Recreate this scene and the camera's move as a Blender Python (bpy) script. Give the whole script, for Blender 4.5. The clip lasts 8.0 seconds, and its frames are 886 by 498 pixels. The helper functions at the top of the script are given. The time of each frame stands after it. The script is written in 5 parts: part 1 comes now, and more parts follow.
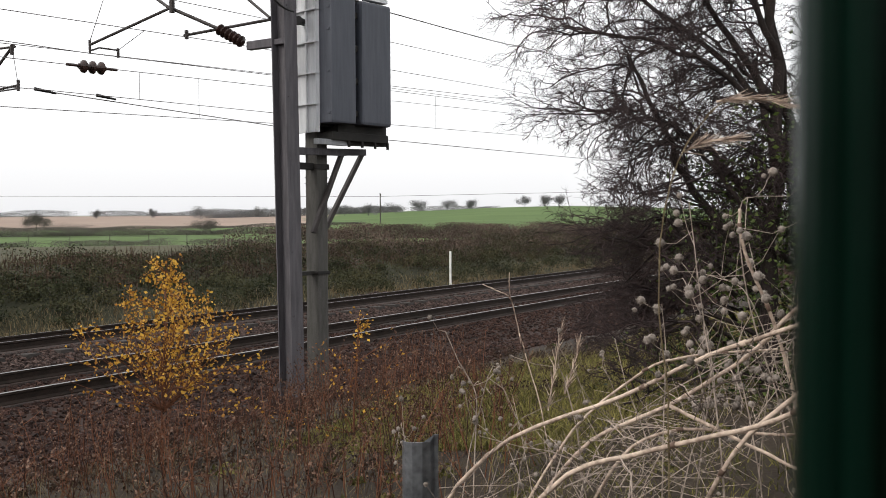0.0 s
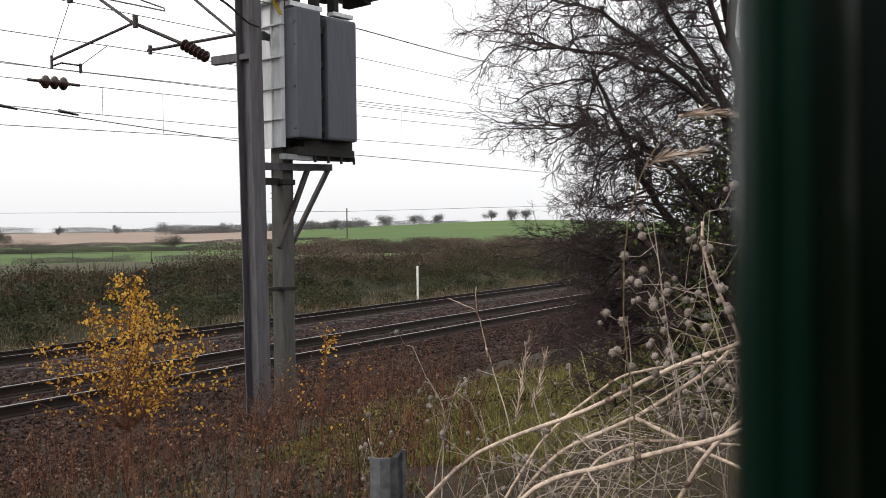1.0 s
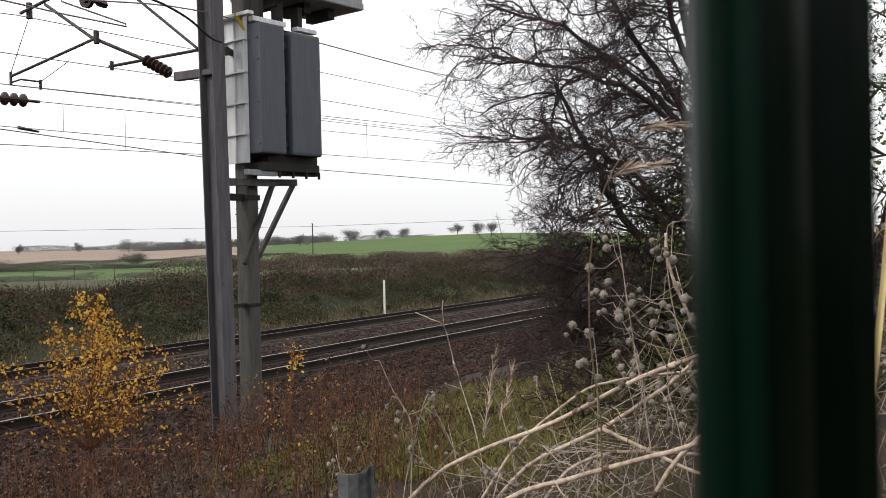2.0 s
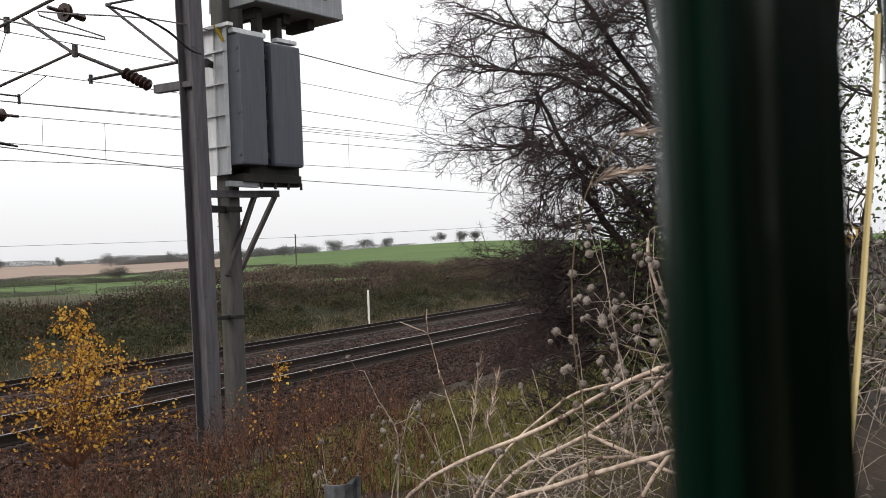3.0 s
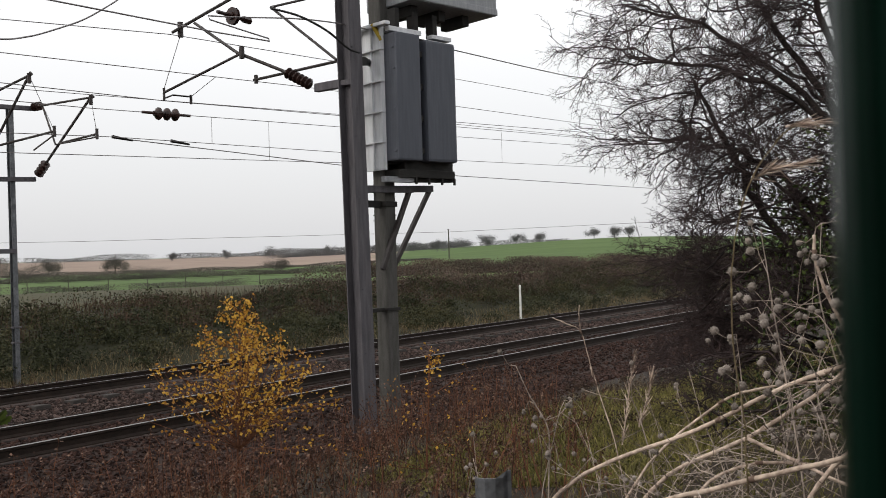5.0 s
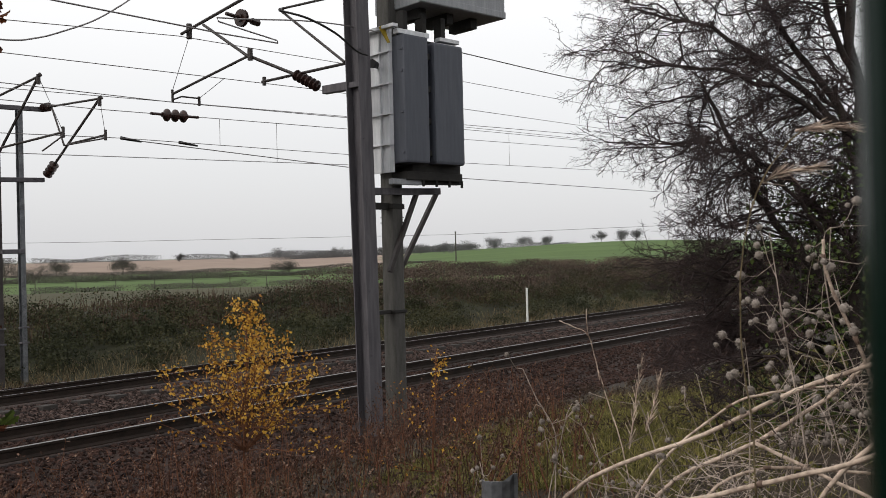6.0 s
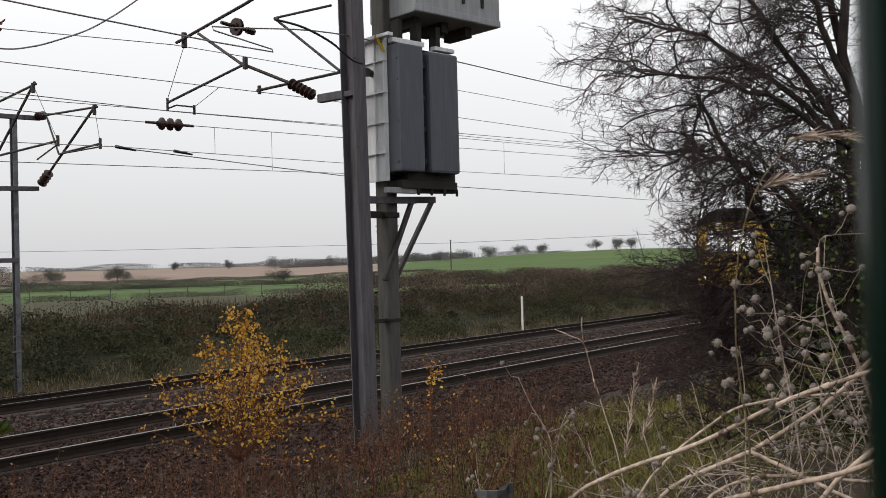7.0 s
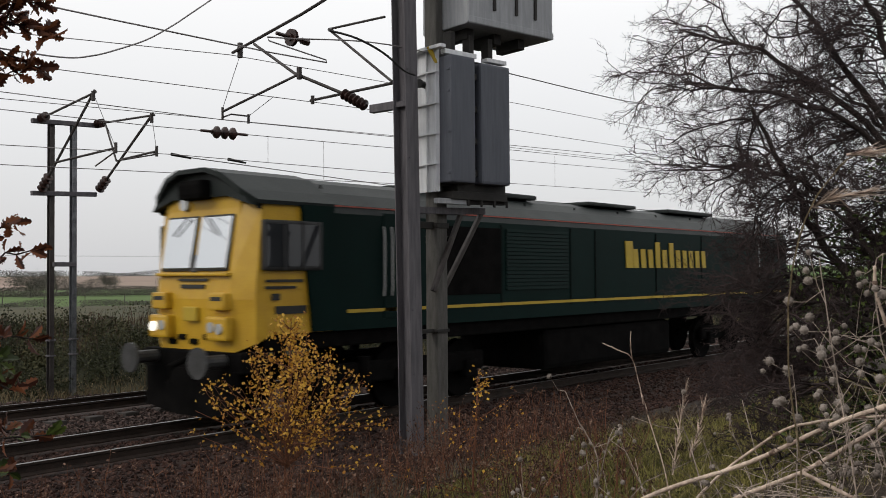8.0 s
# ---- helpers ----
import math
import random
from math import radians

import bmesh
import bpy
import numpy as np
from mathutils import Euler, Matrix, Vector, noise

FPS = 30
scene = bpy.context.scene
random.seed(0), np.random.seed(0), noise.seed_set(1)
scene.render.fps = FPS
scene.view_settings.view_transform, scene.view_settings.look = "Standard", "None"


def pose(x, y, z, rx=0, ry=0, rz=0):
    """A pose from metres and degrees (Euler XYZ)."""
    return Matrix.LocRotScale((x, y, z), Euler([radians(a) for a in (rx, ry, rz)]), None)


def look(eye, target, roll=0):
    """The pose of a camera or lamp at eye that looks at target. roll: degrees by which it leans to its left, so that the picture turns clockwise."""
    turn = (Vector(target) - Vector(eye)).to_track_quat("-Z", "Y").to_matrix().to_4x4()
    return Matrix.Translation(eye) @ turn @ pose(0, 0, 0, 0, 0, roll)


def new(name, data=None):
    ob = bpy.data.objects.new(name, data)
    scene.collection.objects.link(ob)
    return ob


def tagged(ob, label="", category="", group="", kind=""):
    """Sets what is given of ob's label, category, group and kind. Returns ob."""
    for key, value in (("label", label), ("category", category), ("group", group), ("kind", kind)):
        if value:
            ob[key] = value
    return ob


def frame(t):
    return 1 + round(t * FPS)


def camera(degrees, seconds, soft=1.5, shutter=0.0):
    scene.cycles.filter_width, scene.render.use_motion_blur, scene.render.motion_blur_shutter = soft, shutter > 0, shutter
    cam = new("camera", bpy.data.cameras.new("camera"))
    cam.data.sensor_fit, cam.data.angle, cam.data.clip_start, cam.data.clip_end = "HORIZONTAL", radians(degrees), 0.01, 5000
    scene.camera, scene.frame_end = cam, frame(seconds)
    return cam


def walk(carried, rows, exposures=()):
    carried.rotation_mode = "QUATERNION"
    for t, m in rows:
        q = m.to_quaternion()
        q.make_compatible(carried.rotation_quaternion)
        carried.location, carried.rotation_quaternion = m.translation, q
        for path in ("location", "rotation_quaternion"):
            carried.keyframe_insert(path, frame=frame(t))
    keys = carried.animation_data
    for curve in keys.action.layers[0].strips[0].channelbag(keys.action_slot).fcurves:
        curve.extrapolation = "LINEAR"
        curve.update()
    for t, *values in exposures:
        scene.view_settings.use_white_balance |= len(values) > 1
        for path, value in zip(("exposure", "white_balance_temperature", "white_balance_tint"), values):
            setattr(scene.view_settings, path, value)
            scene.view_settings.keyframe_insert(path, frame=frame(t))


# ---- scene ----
from collections import defaultdict

cam = camera(49.5, 8.0, soft=0.75, shutter=0.12)
cam.data.dof.use_dof, cam.data.dof.focus_distance, cam.data.dof.aperture_fstop = True, 13.0, 26.0
EYE_Z = 2.3
# t, y, yaw, pitch, roll: a hand-held camera that turns on the spot
TURNS = [
    (0.0, 0.0020, -56.83, -2.00, 0.26), (0.5, 0.0010, -57.47, -1.70, 0.55), (1.0, 0.0000, -58.80, -1.15, 0.62),
    (1.5, -0.0002, -60.03, -0.68, 0.72), (2.2, -0.0010, -61.05, -0.25, 1.50), (3.0, -0.0018, -61.80, 0.13, 2.18),
    (3.5, -0.0020, -62.13, 0.37, 2.24), (4.0, -0.0016, -62.22, 0.49, 1.64), (4.5, -0.0010, -61.33, 0.39, 1.96),
    (4.6, -0.0010, -58.95, 0.34, 1.92), (4.8, -0.0011, -54.85, 0.22, 1.80), (5.0, -0.0012, -52.74, 0.14, 1.69), (5.2, -0.0010, -52.05, 0.02, 1.65), (5.7, 0.0000, -52.20, 0.20, 1.50),
    (6.5, 0.0008, -52.50, 0.50, 1.30), (7.0, 0.0008, -52.62, 0.80, 1.44), (7.5, 0.0000, -51.66, 1.27, 1.48),
    (8.0, 0.0000, -49.72, 1.51, 0.39)]
walk(cam, [(t, pose(0, y, EYE_Z, 90 + p, r, w)) for t, y, w, p, r in TURNS],
     exposures=[(0, 0.36), (3.0, 0.26), (4.3, 0.24), (5.2, -0.04), (7.0, -0.09), (8.0, -0.17)])

# ---- light: a bright overcast sky ----
world = bpy.data.worlds.new("overcast_sky")
scene.world = world
world.use_nodes = True
wn, wl = world.node_tree.nodes, world.node_tree.links
wn.clear()
sky = wn.new("ShaderNodeTexSky")
sky.sky_type, sky.sun_disc = "NISHITA", False
sky.sun_elevation, sky.sun_rotation, sky.air_density, sky.dust_density = radians(32), radians(285), 1.0, 3.0
dim = wn.new("ShaderNodeVectorMath")
dim.operation = "SCALE"
dim.inputs["Scale"].default_value = 0.10
coord = wn.new("ShaderNodeTexCoord")
split = wn.new("ShaderNodeSeparateXYZ")
cloud = wn.new("ShaderNodeValToRGB")
cloud.color_ramp.elements[0].position, cloud.color_ramp.elements[0].color = 0.0, (0.80, 0.80, 0.82, 1)
cloud.color_ramp.elements[1].position, cloud.color_ramp.elements[1].color = 0.30, (1.30, 1.29, 1.28, 1)
mixn = wn.new("ShaderNodeMixRGB")
mixn.inputs[0].default_value = 0.85
back = wn.new("ShaderNodeBackground")
back.inputs[1].default_value = 1.0
wout = wn.new("ShaderNodeOutputWorld")
wl.new(sky.outputs[0], dim.inputs[0])
wl.new(coord.outputs["Generated"], split.inputs[0])
wl.new(split.outputs["Z"], cloud.inputs[0])
wl.new(dim.outputs[0], mixn.inputs[1])
wl.new(cloud.outputs[0], mixn.inputs[2])
wl.new(mixn.outputs[0], back.inputs[0])
wl.new(back.outputs[0], wout.inputs[0])

sun = new("sun", bpy.data.lights.new("sun", "SUN"))
sun.data.energy, sun.data.angle, sun.data.color = 1.0, radians(18), (1.0, 0.96, 0.9)
sun.matrix_world = look((-30, 8, 20), (0, 0, 0))


# ---- materials ----
def mat(name, a, b, scale=8.0, rough=0.8, bump=0.2, metal=0.0, fine=60.0, island=0.0, c=None, spec=0.3, coord_kind="Object", stretch=(1, 1, 1), trans=0.0):
    m = bpy.data.materials.new(name)
    m.use_nodes = True
    n, l = m.node_tree.nodes, m.node_tree.links
    bs = n["Principled BSDF"]
    bs.inputs["Roughness"].default_value, bs.inputs["Metallic"].default_value = rough, metal
    bs.inputs["Specular IOR Level"].default_value = spec
    tc = n.new("ShaderNodeTexCoord")
    mp = n.new("ShaderNodeMapping")
    mp.inputs["Scale"].default_value = stretch
    l.new(tc.outputs[coord_kind], mp.inputs[0])
    n1 = n.new("ShaderNodeTexNoise")
    n1.inputs["Scale"].default_value, n1.inputs["Detail"].default_value = scale, 5
    n2 = n.new("ShaderNodeTexNoise")
    n2.inputs["Scale"].default_value, n2.inputs["Detail"].default_value = fine, 3
    l.new(mp.outputs[0], n1.inputs[0])
    l.new(mp.outputs[0], n2.inputs[0])
    ramp = n.new("ShaderNodeValToRGB")
    ramp.color_ramp.elements[0].position, ramp.color_ramp.elements[0].color = 0.36, (*a, 1)
    ramp.color_ramp.elements[1].position, ramp.color_ramp.elements[1].color = 0.64, (*b, 1)
    if c:
        e = ramp.color_ramp.elements.new(0.5)
        e.color = (*c, 1)
    add = n.new("ShaderNodeMath")
    add.operation = "MULTIPLY_ADD"
    add.inputs[1].default_value = 0.45
    l.new(n2.outputs[0], add.inputs[0])
    half = n.new("ShaderNodeMath")
    half.operation = "MULTIPLY"
    half.inputs[1].default_value = 0.55
    l.new(n1.outputs[0], half.inputs[0])
    l.new(half.outputs[0], add.inputs[2])
    fac = add.outputs[0]
    if island:
        geo = n.new("ShaderNodeNewGeometry")
        sp = n.new("ShaderNodeMath")
        sp.operation = "MULTIPLY_ADD"
        sp.inputs[1].default_value = island
        l.new(geo.outputs["Random Per Island"], sp.inputs[0])
        l.new(fac, sp.inputs[2])
        off = n.new("ShaderNodeMath")
        off.operation = "SUBTRACT"
        off.inputs[1].default_value = island / 2
        l.new(sp.outputs[0], off.inputs[0])
        fac = off.outputs[0]
    l.new(fac, ramp.inputs[0])
    l.new(ramp.outputs[0], bs.inputs["Base Color"])
    if bump:
        bp = n.new("ShaderNodeBump")
        bp.inputs["Strength"].default_value, bp.inputs["Distance"].default_value = bump, 0.01
        l.new(n2.outputs[0], bp.inputs["Height"])
        l.new(bp.outputs[0], bs.inputs["Normal"])
    if trans:
        tr = n.new("ShaderNodeBsdfTranslucent")
        mx = n.new("ShaderNodeMixShader")
        mx.inputs[0].default_value = trans
        l.new(ramp.outputs[0], tr.inputs[0])
        l.new(bs.outputs[0], mx.inputs[1])
        l.new(tr.outputs[0], mx.inputs[2])
        l.new(mx.outputs[0], n["Material Output"].inputs[0])
    return m


def plain(name, col, rough=0.5, metal=0.0, emit=0.0):
    m = bpy.data.materials.new(name)
    m.use_nodes = True
    bs = m.node_tree.nodes["Principled BSDF"]
    bs.inputs["Base Color"].default_value = (*col, 1)
    bs.inputs["Roughness"].default_value, bs.inputs["Metallic"].default_value = rough, metal
    if emit:
        bs.inputs["Emission Color"].default_value = (*col, 1)
        bs.inputs["Emission Strength"].default_value = emit
    return m


M_VERGE = mat("rough_verge", (0.015, 0.0098, 0.0062), (0.042, 0.030, 0.018), 2.0, 0.95, 0.6, fine=30, c=(0.025, 0.017, 0.0105))
M_BANKSOIL = mat("bank_soil", (0.010, 0.0115, 0.0045), (0.030, 0.029, 0.011), 1.5, 0.95, 0.6, fine=20)
M_BALLAST = mat("ballast_bed", (0.013, 0.0068, 0.0048), (0.043, 0.0245, 0.0185), 3.0, 0.95, 1.0, fine=45)
M_STONE = mat("ballast_stone", (0.017, 0.0100, 0.0080), (0.084, 0.055, 0.047), 6.0, 0.9, 0.3, fine=60, island=0.5)
M_DIRTSTONE = mat("rusty_ballast_stone", (0.012, 0.0052, 0.0038), (0.050, 0.0245, 0.018), 6.0, 0.95, 0.3, fine=60, island=0.5)
M_PASTURE = mat("dry_pasture", (0.028, 0.030, 0.010), (0.062, 0.054, 0.022), 0.15, 0.95, 0, fine=2.0)
M_GREENFIELD = mat("green_winter_crop", (0.044, 0.084, 0.013), (0.076, 0.126, 0.025), 0.03, 0.95, 0, fine=0.6)
M_PLOUGH = mat("stubble_field", (0.215, 0.155, 0.120), (0.285, 0.215, 0.172), 0.02, 0.95, 0, fine=0.5)
# aerial haze is mixed into the far land's base colour
M_FARLAND = mat("haze_tinted_far_field", (0.18, 0.198, 0.144), (0.27, 0.27, 0.225), 0.01, 0.95, 0, fine=0.3)
M_RAILTOP = mat("polished_rail_head", (0.13, 0.125, 0.12), (0.24, 0.23, 0.225), 4, 0.5, 0.05, metal=0.9)
M_RAILSIDE = mat("rusty_rail_web", (0.01, 0.00638, 0.00456), (0.0274, 0.0173, 0.0128), 5, 0.85, 0.3)
M_SLEEPER = mat("concrete_sleeper", (0.0228, 0.019, 0.0171), (0.0608, 0.0532, 0.0494), 5, 0.9, 0.4)
M_MAST = mat("weathered_galvanised_steel", (0.060, 0.056, 0.063), (0.125, 0.117, 0.127), 3, 0.7, 0.15, metal=0.1, stretch=(6, 6, 0.7))
M_POST = mat("weathered_post_grey", (0.048, 0.046, 0.042), (0.092, 0.088, 0.082), 4, 0.85, 0.2, stretch=(4, 4, 0.8))
M_CABGREY = mat("grey_painted_cabinet", (0.055, 0.060, 0.075), (0.082, 0.088, 0.107), 2.5, 0.55, 0.06, stretch=(9, 9, 0.7))
M_CABWHITE = mat("pale_grey_aluminium_panel", (0.50, 0.51, 0.53), (0.68, 0.69, 0.71), 3, 0.55, 0.06, stretch=(6, 6, 0.8))
M_UPPER = mat("light_grey_cabinet_paint", (0.198, 0.205, 0.22), (0.304, 0.312, 0.327), 2.5, 0.55, 0.06, stretch=(7, 7, 0.8))
M_DARKSTEEL = mat("dark_dirty_steel", (0.00912, 0.00866, 0.00821), (0.0274, 0.0251, 0.0228), 5, 0.75, 0.2)
M_TUBE = mat("grey_cantilever_tube", (0.0319, 0.0266, 0.0266), (0.0692, 0.0612, 0.0585), 5, 0.6, 0.1, metal=0.3)
M_INSUL = mat("brown_glazed_insulator", (0.019, 0.00912, 0.0076), (0.0456, 0.0228, 0.019), 5, 0.3, 0.0)
M_WIRE = mat("weathered_copper_wire", (0.12, 0.11, 0.11), (0.22, 0.205, 0.205), 2, 0.6, 0.0)
M_WHITE = mat("white_painted_post", (0.55, 0.55, 0.52), (0.75, 0.75, 0.72), 4, 0.7, 0.1)
M_BARK = mat("hawthorn_bark", (0.011, 0.008, 0.007), (0.036, 0.026, 0.023), 6, 0.9, 0.5)
M_TWIG = mat("purple_brown_twig", (0.016, 0.0105, 0.0105), (0.054, 0.036, 0.035), 3, 0.85, 0.0, island=0.3)
M_IVY = mat("dark_evergreen_leaf", (0.022, 0.034, 0.008), (0.090, 0.122, 0.028), 2, 0.5, 0.0, island=0.6, trans=0.25)
M_BIRCHLEAF = mat("yellow_autumn_leaf", (0.30, 0.135, 0.018), (0.62, 0.37, 0.055), 2, 0.55, 0.0, island=0.6, trans=0.35)
M_BROWNLEAF = mat("brown_oak_leaf", (0.0456, 0.0152, 0.00912), (0.167, 0.057, 0.0228), 2, 0.55, 0.0, island=0.6, trans=0.3)
M_STRAW = mat("bleached_dead_stalk", (0.13, 0.085, 0.064), (0.64, 0.51, 0.41), 7, 0.75, 0.1, fine=90, island=0.5)
M_BURR = mat("grey_brown_seed_head", (0.10, 0.083, 0.071), (0.33, 0.285, 0.25), 10, 0.95, 0.3, fine=200, island=0.4)
M_LITTER = mat("grey_withered_stalk", (0.075, 0.056, 0.046), (0.44, 0.36, 0.305), 8, 0.9, 0.1, fine=90, island=0.5)
M_FLUFF = mat("brown_seed_fluff", (0.045, 0.022, 0.014), (0.17, 0.105, 0.075), 3, 0.95, 0.0, island=0.6)
M_REDSTEM = mat("red_brown_weed_stem", (0.038, 0.0135, 0.0075), (0.15, 0.060, 0.029), 3, 0.85, 0.0, island=0.6)
M_TANGRASS = mat("dead_tan_grass", (0.0741, 0.0513, 0.0257), (0.205, 0.16, 0.0912), 2, 0.85, 0.0, island=0.6, trans=0.15)
M_GRASS = mat("verge_grass", (0.046, 0.046, 0.010), (0.175, 0.158, 0.046), 2, 0.8, 0.0, island=0.6, trans=0.2)
M_SWARD = mat("pale_sward", (0.085, 0.082, 0.020), (0.24, 0.21, 0.066), 0.8, 0.85, 0.0, island=0.5, trans=0.2)
M_SCRUB = mat("bramble_leaf", (0.009, 0.012, 0.0045), (0.070, 0.060, 0.026), 0.55, 0.85, 0.0, fine=1.7, island=0.10, c=(0.030, 0.034, 0.013))
M_SCRUBBROWN = mat("dead_scrub", (0.020, 0.012, 0.008), (0.085, 0.055, 0.036), 0.6, 0.9, 0.0, fine=2.0, island=0.2)
M_DRYHEDGE = mat("bare_brown_hedge", (0.040, 0.028, 0.022), (0.125, 0.088, 0.070), 0.3, 0.9, 0.0, fine=1.0, island=0.12)
# hedge and far tree tones are paled and greyed to carry distance haze
M_HEDGE = mat("haze_paled_hedge_leaf", (0.058, 0.055, 0.047), (0.105, 0.098, 0.083), 0.1, 0.9, 0.0, fine=0.4, island=0.08)
M_FARTREE = mat("haze_tinted_tree_crown", (0.11, 0.11, 0.11), (0.18, 0.18, 0.18), 0.05, 0.95, 0.0, fine=0.2, island=0.08)
M_PALE = mat("dark_green_powder_coat", (0.0014, 0.0085, 0.0052), (0.0022, 0.0115, 0.0074), 20, 0.30, 0.02, spec=0.09)
M_GALV = mat("galvanised_post", (0.07, 0.075, 0.08), (0.20, 0.205, 0.22), 9, 0.45, 0.1, metal=0.5)
M_LGREEN = mat("dark_green_locomotive_paint", (0.0008, 0.0080, 0.0066), (0.0018, 0.0125, 0.0105), 1.5, 0.5, 0.03, spec=0.06)
M_LROOF = mat("grimy_roof_paint", (0.0073, 0.0109, 0.0105), (0.0228, 0.0274, 0.0264), 1.8, 0.5, 0.1, spec=0.16)
M_LYELLOW = mat("yellow_warning_paint", (0.40, 0.225, 0.009), (0.50, 0.305, 0.017), 3.0, 0.42, 0.03, spec=0.5)
M_LGOLD = mat("gold_stripe_paint", (0.33, 0.225, 0.018), (0.42, 0.30, 0.030), 4, 0.5, 0)
M_LRED = plain("thin_red_line", (0.30, 0.05, 0.03), 0.5)
# one near-black tone for running gear, openings, recesses and seams
M_UNDER = mat("near_black_underframe", (0.00213, 0.00213, 0.00213), (0.00745, 0.00692, 0.00665), 4, 0.9, 0.3, spec=0.03)
M_BUFFER = mat("worn_buffer_face", (0.030, 0.030, 0.030), (0.075, 0.075, 0.075), 5, 0.5, 0.1, metal=0.4)
M_GLASS = plain("cab_glass", (0.62, 0.64, 0.66), 0.05, 0.95)
M_DARKGLASS = plain("dark_side_glass", (0.02, 0.022, 0.025), 0.06, 0.0)
M_RUBBER = plain("black_rubber", (0.012, 0.012, 0.012), 0.6)
M_LAMP = plain("lit_headlight", (1.0, 0.97, 0.88), 0.2, 0, 1.0)
M_LENS = plain("unlit_lamp_lens", (0.45, 0.46, 0.46), 0.15, 0.3)


# ---- building helpers ----
class Geo:
    """Collects vertices and faces of one mesh."""

    def __init__(self):
        self.v, self.f, self.m = [], [], []

    def add(self, verts, faces, mi=0):
        o = len(self.v)
        self.v.extend(verts)
        self.f.extend([tuple(i + o for i in q) for q in faces])
        self.m.extend([mi] * len(faces))

    def box(self, c, s, mi=0, bevel=0.0, rot=None):
        """A box by its centre and size, with chamfered edges."""
        b = bmesh.new()
        bmesh.ops.create_cube(b, size=1.0)
        bmesh.ops.scale(b, vec=s, verts=b.verts)
        if bevel:
            bmesh.ops.bevel(b, geom=list(b.edges), offset=min(bevel, min(s) * 0.45), segments=2, affect="EDGES", profile=0.6)
        m = Matrix.Translation(c) @ (rot.to_4x4() if rot else Matrix())
        b.verts.ensure_lookup_table()
        b.verts.index_update()
        self.add([tuple(m @ q.co) for q in b.verts], [[q.index for q in p.verts] for p in b.faces], mi)
        b.free()

    def tube(self, pts, r0, r1=None, n=6, mi=0, cap=True):
        """A round bar along points, tapering from r0 to r1."""
        r1 = r0 if r1 is None else r1
        pts = [Vector(p) for p in pts]
        k = len(pts)
        vs, fs = [], []
        for i, p in enumerate(pts):
            d = (pts[min(i + 1, k - 1)] - pts[max(i - 1, 0)])
            d = d.normalized() if d.length > 1e-9 else Vector((0, 0, 1))
            u = d.cross(Vector((0, 0, 1)) if abs(d.z) < 0.9 else Vector((1, 0, 0))).normalized()
            w = d.cross(u)
            r = r0 + (r1 - r0) * i / max(1, k - 1)
            for j in range(n):
                a = 2 * math.pi * j / n
                vs.append(tuple(p + (u * math.cos(a) + w * math.sin(a)) * r))
        for i in range(k - 1):
            for j in range(n):
                fs.append((i * n + j, i * n + (j + 1) % n, (i + 1) * n + (j + 1) % n, (i + 1) * n + j))
        if cap:
            fs.append(tuple(range(n))[::-1])
            fs.append(tuple((k - 1) * n + j for j in range(n)))
        self.add(vs, fs, mi)

    def prism(self, outline, a, b, mi=0):
        """An outline of points (Vectors in 3D) moved from offset a to offset b."""
        n = len(outline)
        vs = [tuple(Vector(p) + Vector(a)) for p in outline] + [tuple(Vector(p) + Vector(b)) for p in outline]
        fs = [tuple(range(n))[::-1], tuple(range(n, 2 * n))] + [(i, (i + 1) % n, n + (i + 1) % n, n + i) for i in range(n)]
        self.add(vs, fs, mi)

    def ball(self, c, r, mi=0, n=6, rings=4, squash=1.0):
        vs, fs = [(c[0], c[1], c[2] - r * squash)], []
        for i in range(1, rings):
            e = -math.pi / 2 + math.pi * i / rings
            for j in range(n):
                a = 2 * math.pi * (j + 0.5 * (i % 2)) / n
                vs.append((c[0] + r * math.cos(e) * math.cos(a), c[1] + r * math.cos(e) * math.sin(a), c[2] + r * squash * math.sin(e)))
        vs.append((c[0], c[1], c[2] + r * squash))
        last = len(vs) - 1
        for j in range(n):
            fs.append((0, 1 + (j + 1) % n, 1 + j))
            fs.append((last, last - n + j, last - n + (j + 1) % n))
            for i in range(rings - 2):
                p, q = 1 + i * n, 1 + (i + 1) * n
                fs.append((p + j, p + (j + 1) % n, q + (j + 1) % n, q + j))
        self.add(vs, fs, mi)

    def ob(self, name, mats, parent=None, label="", smooth=False, **tags):
        me = bpy.data.meshes.new(name)
        me.from_pydata(self.v, [], self.f)
        for q in (mats if isinstance(mats, (list, tuple)) else [mats]):
            me.materials.append(q)
        me.polygons.foreach_set("material_index", self.m)
        if smooth:
            me.polygons.foreach_set("use_smooth", [True] * len(self.f))
        me.update()
        o = new(name, me)
        if parent:
            o.parent = parent
        return tagged(o, label, **tags)


def blades(name, mats, v, f, parent=None, label="", mi=None, **tags):
    """A mesh straight from numpy arrays of vertices and faces."""
    me = bpy.data.meshes.new(name)
    me.from_pydata(v.tolist(), [], f.tolist())
    for q in mats:
        me.materials.append(q)
    if mi is not None:
        me.polygons.foreach_set("material_index", mi.astype(np.int32))
    me.update()
    o = new(name, me)
    if parent:
        o.parent = parent
    return tagged(o, label, **tags)


def thing(name, m, label, category, group="", kind=""):
    e = new(name)
    e.matrix_world = m
    e.empty_display_size = 0.1
    return tagged(e, label, category, group, kind)


rng = np.random.default_rng(7)


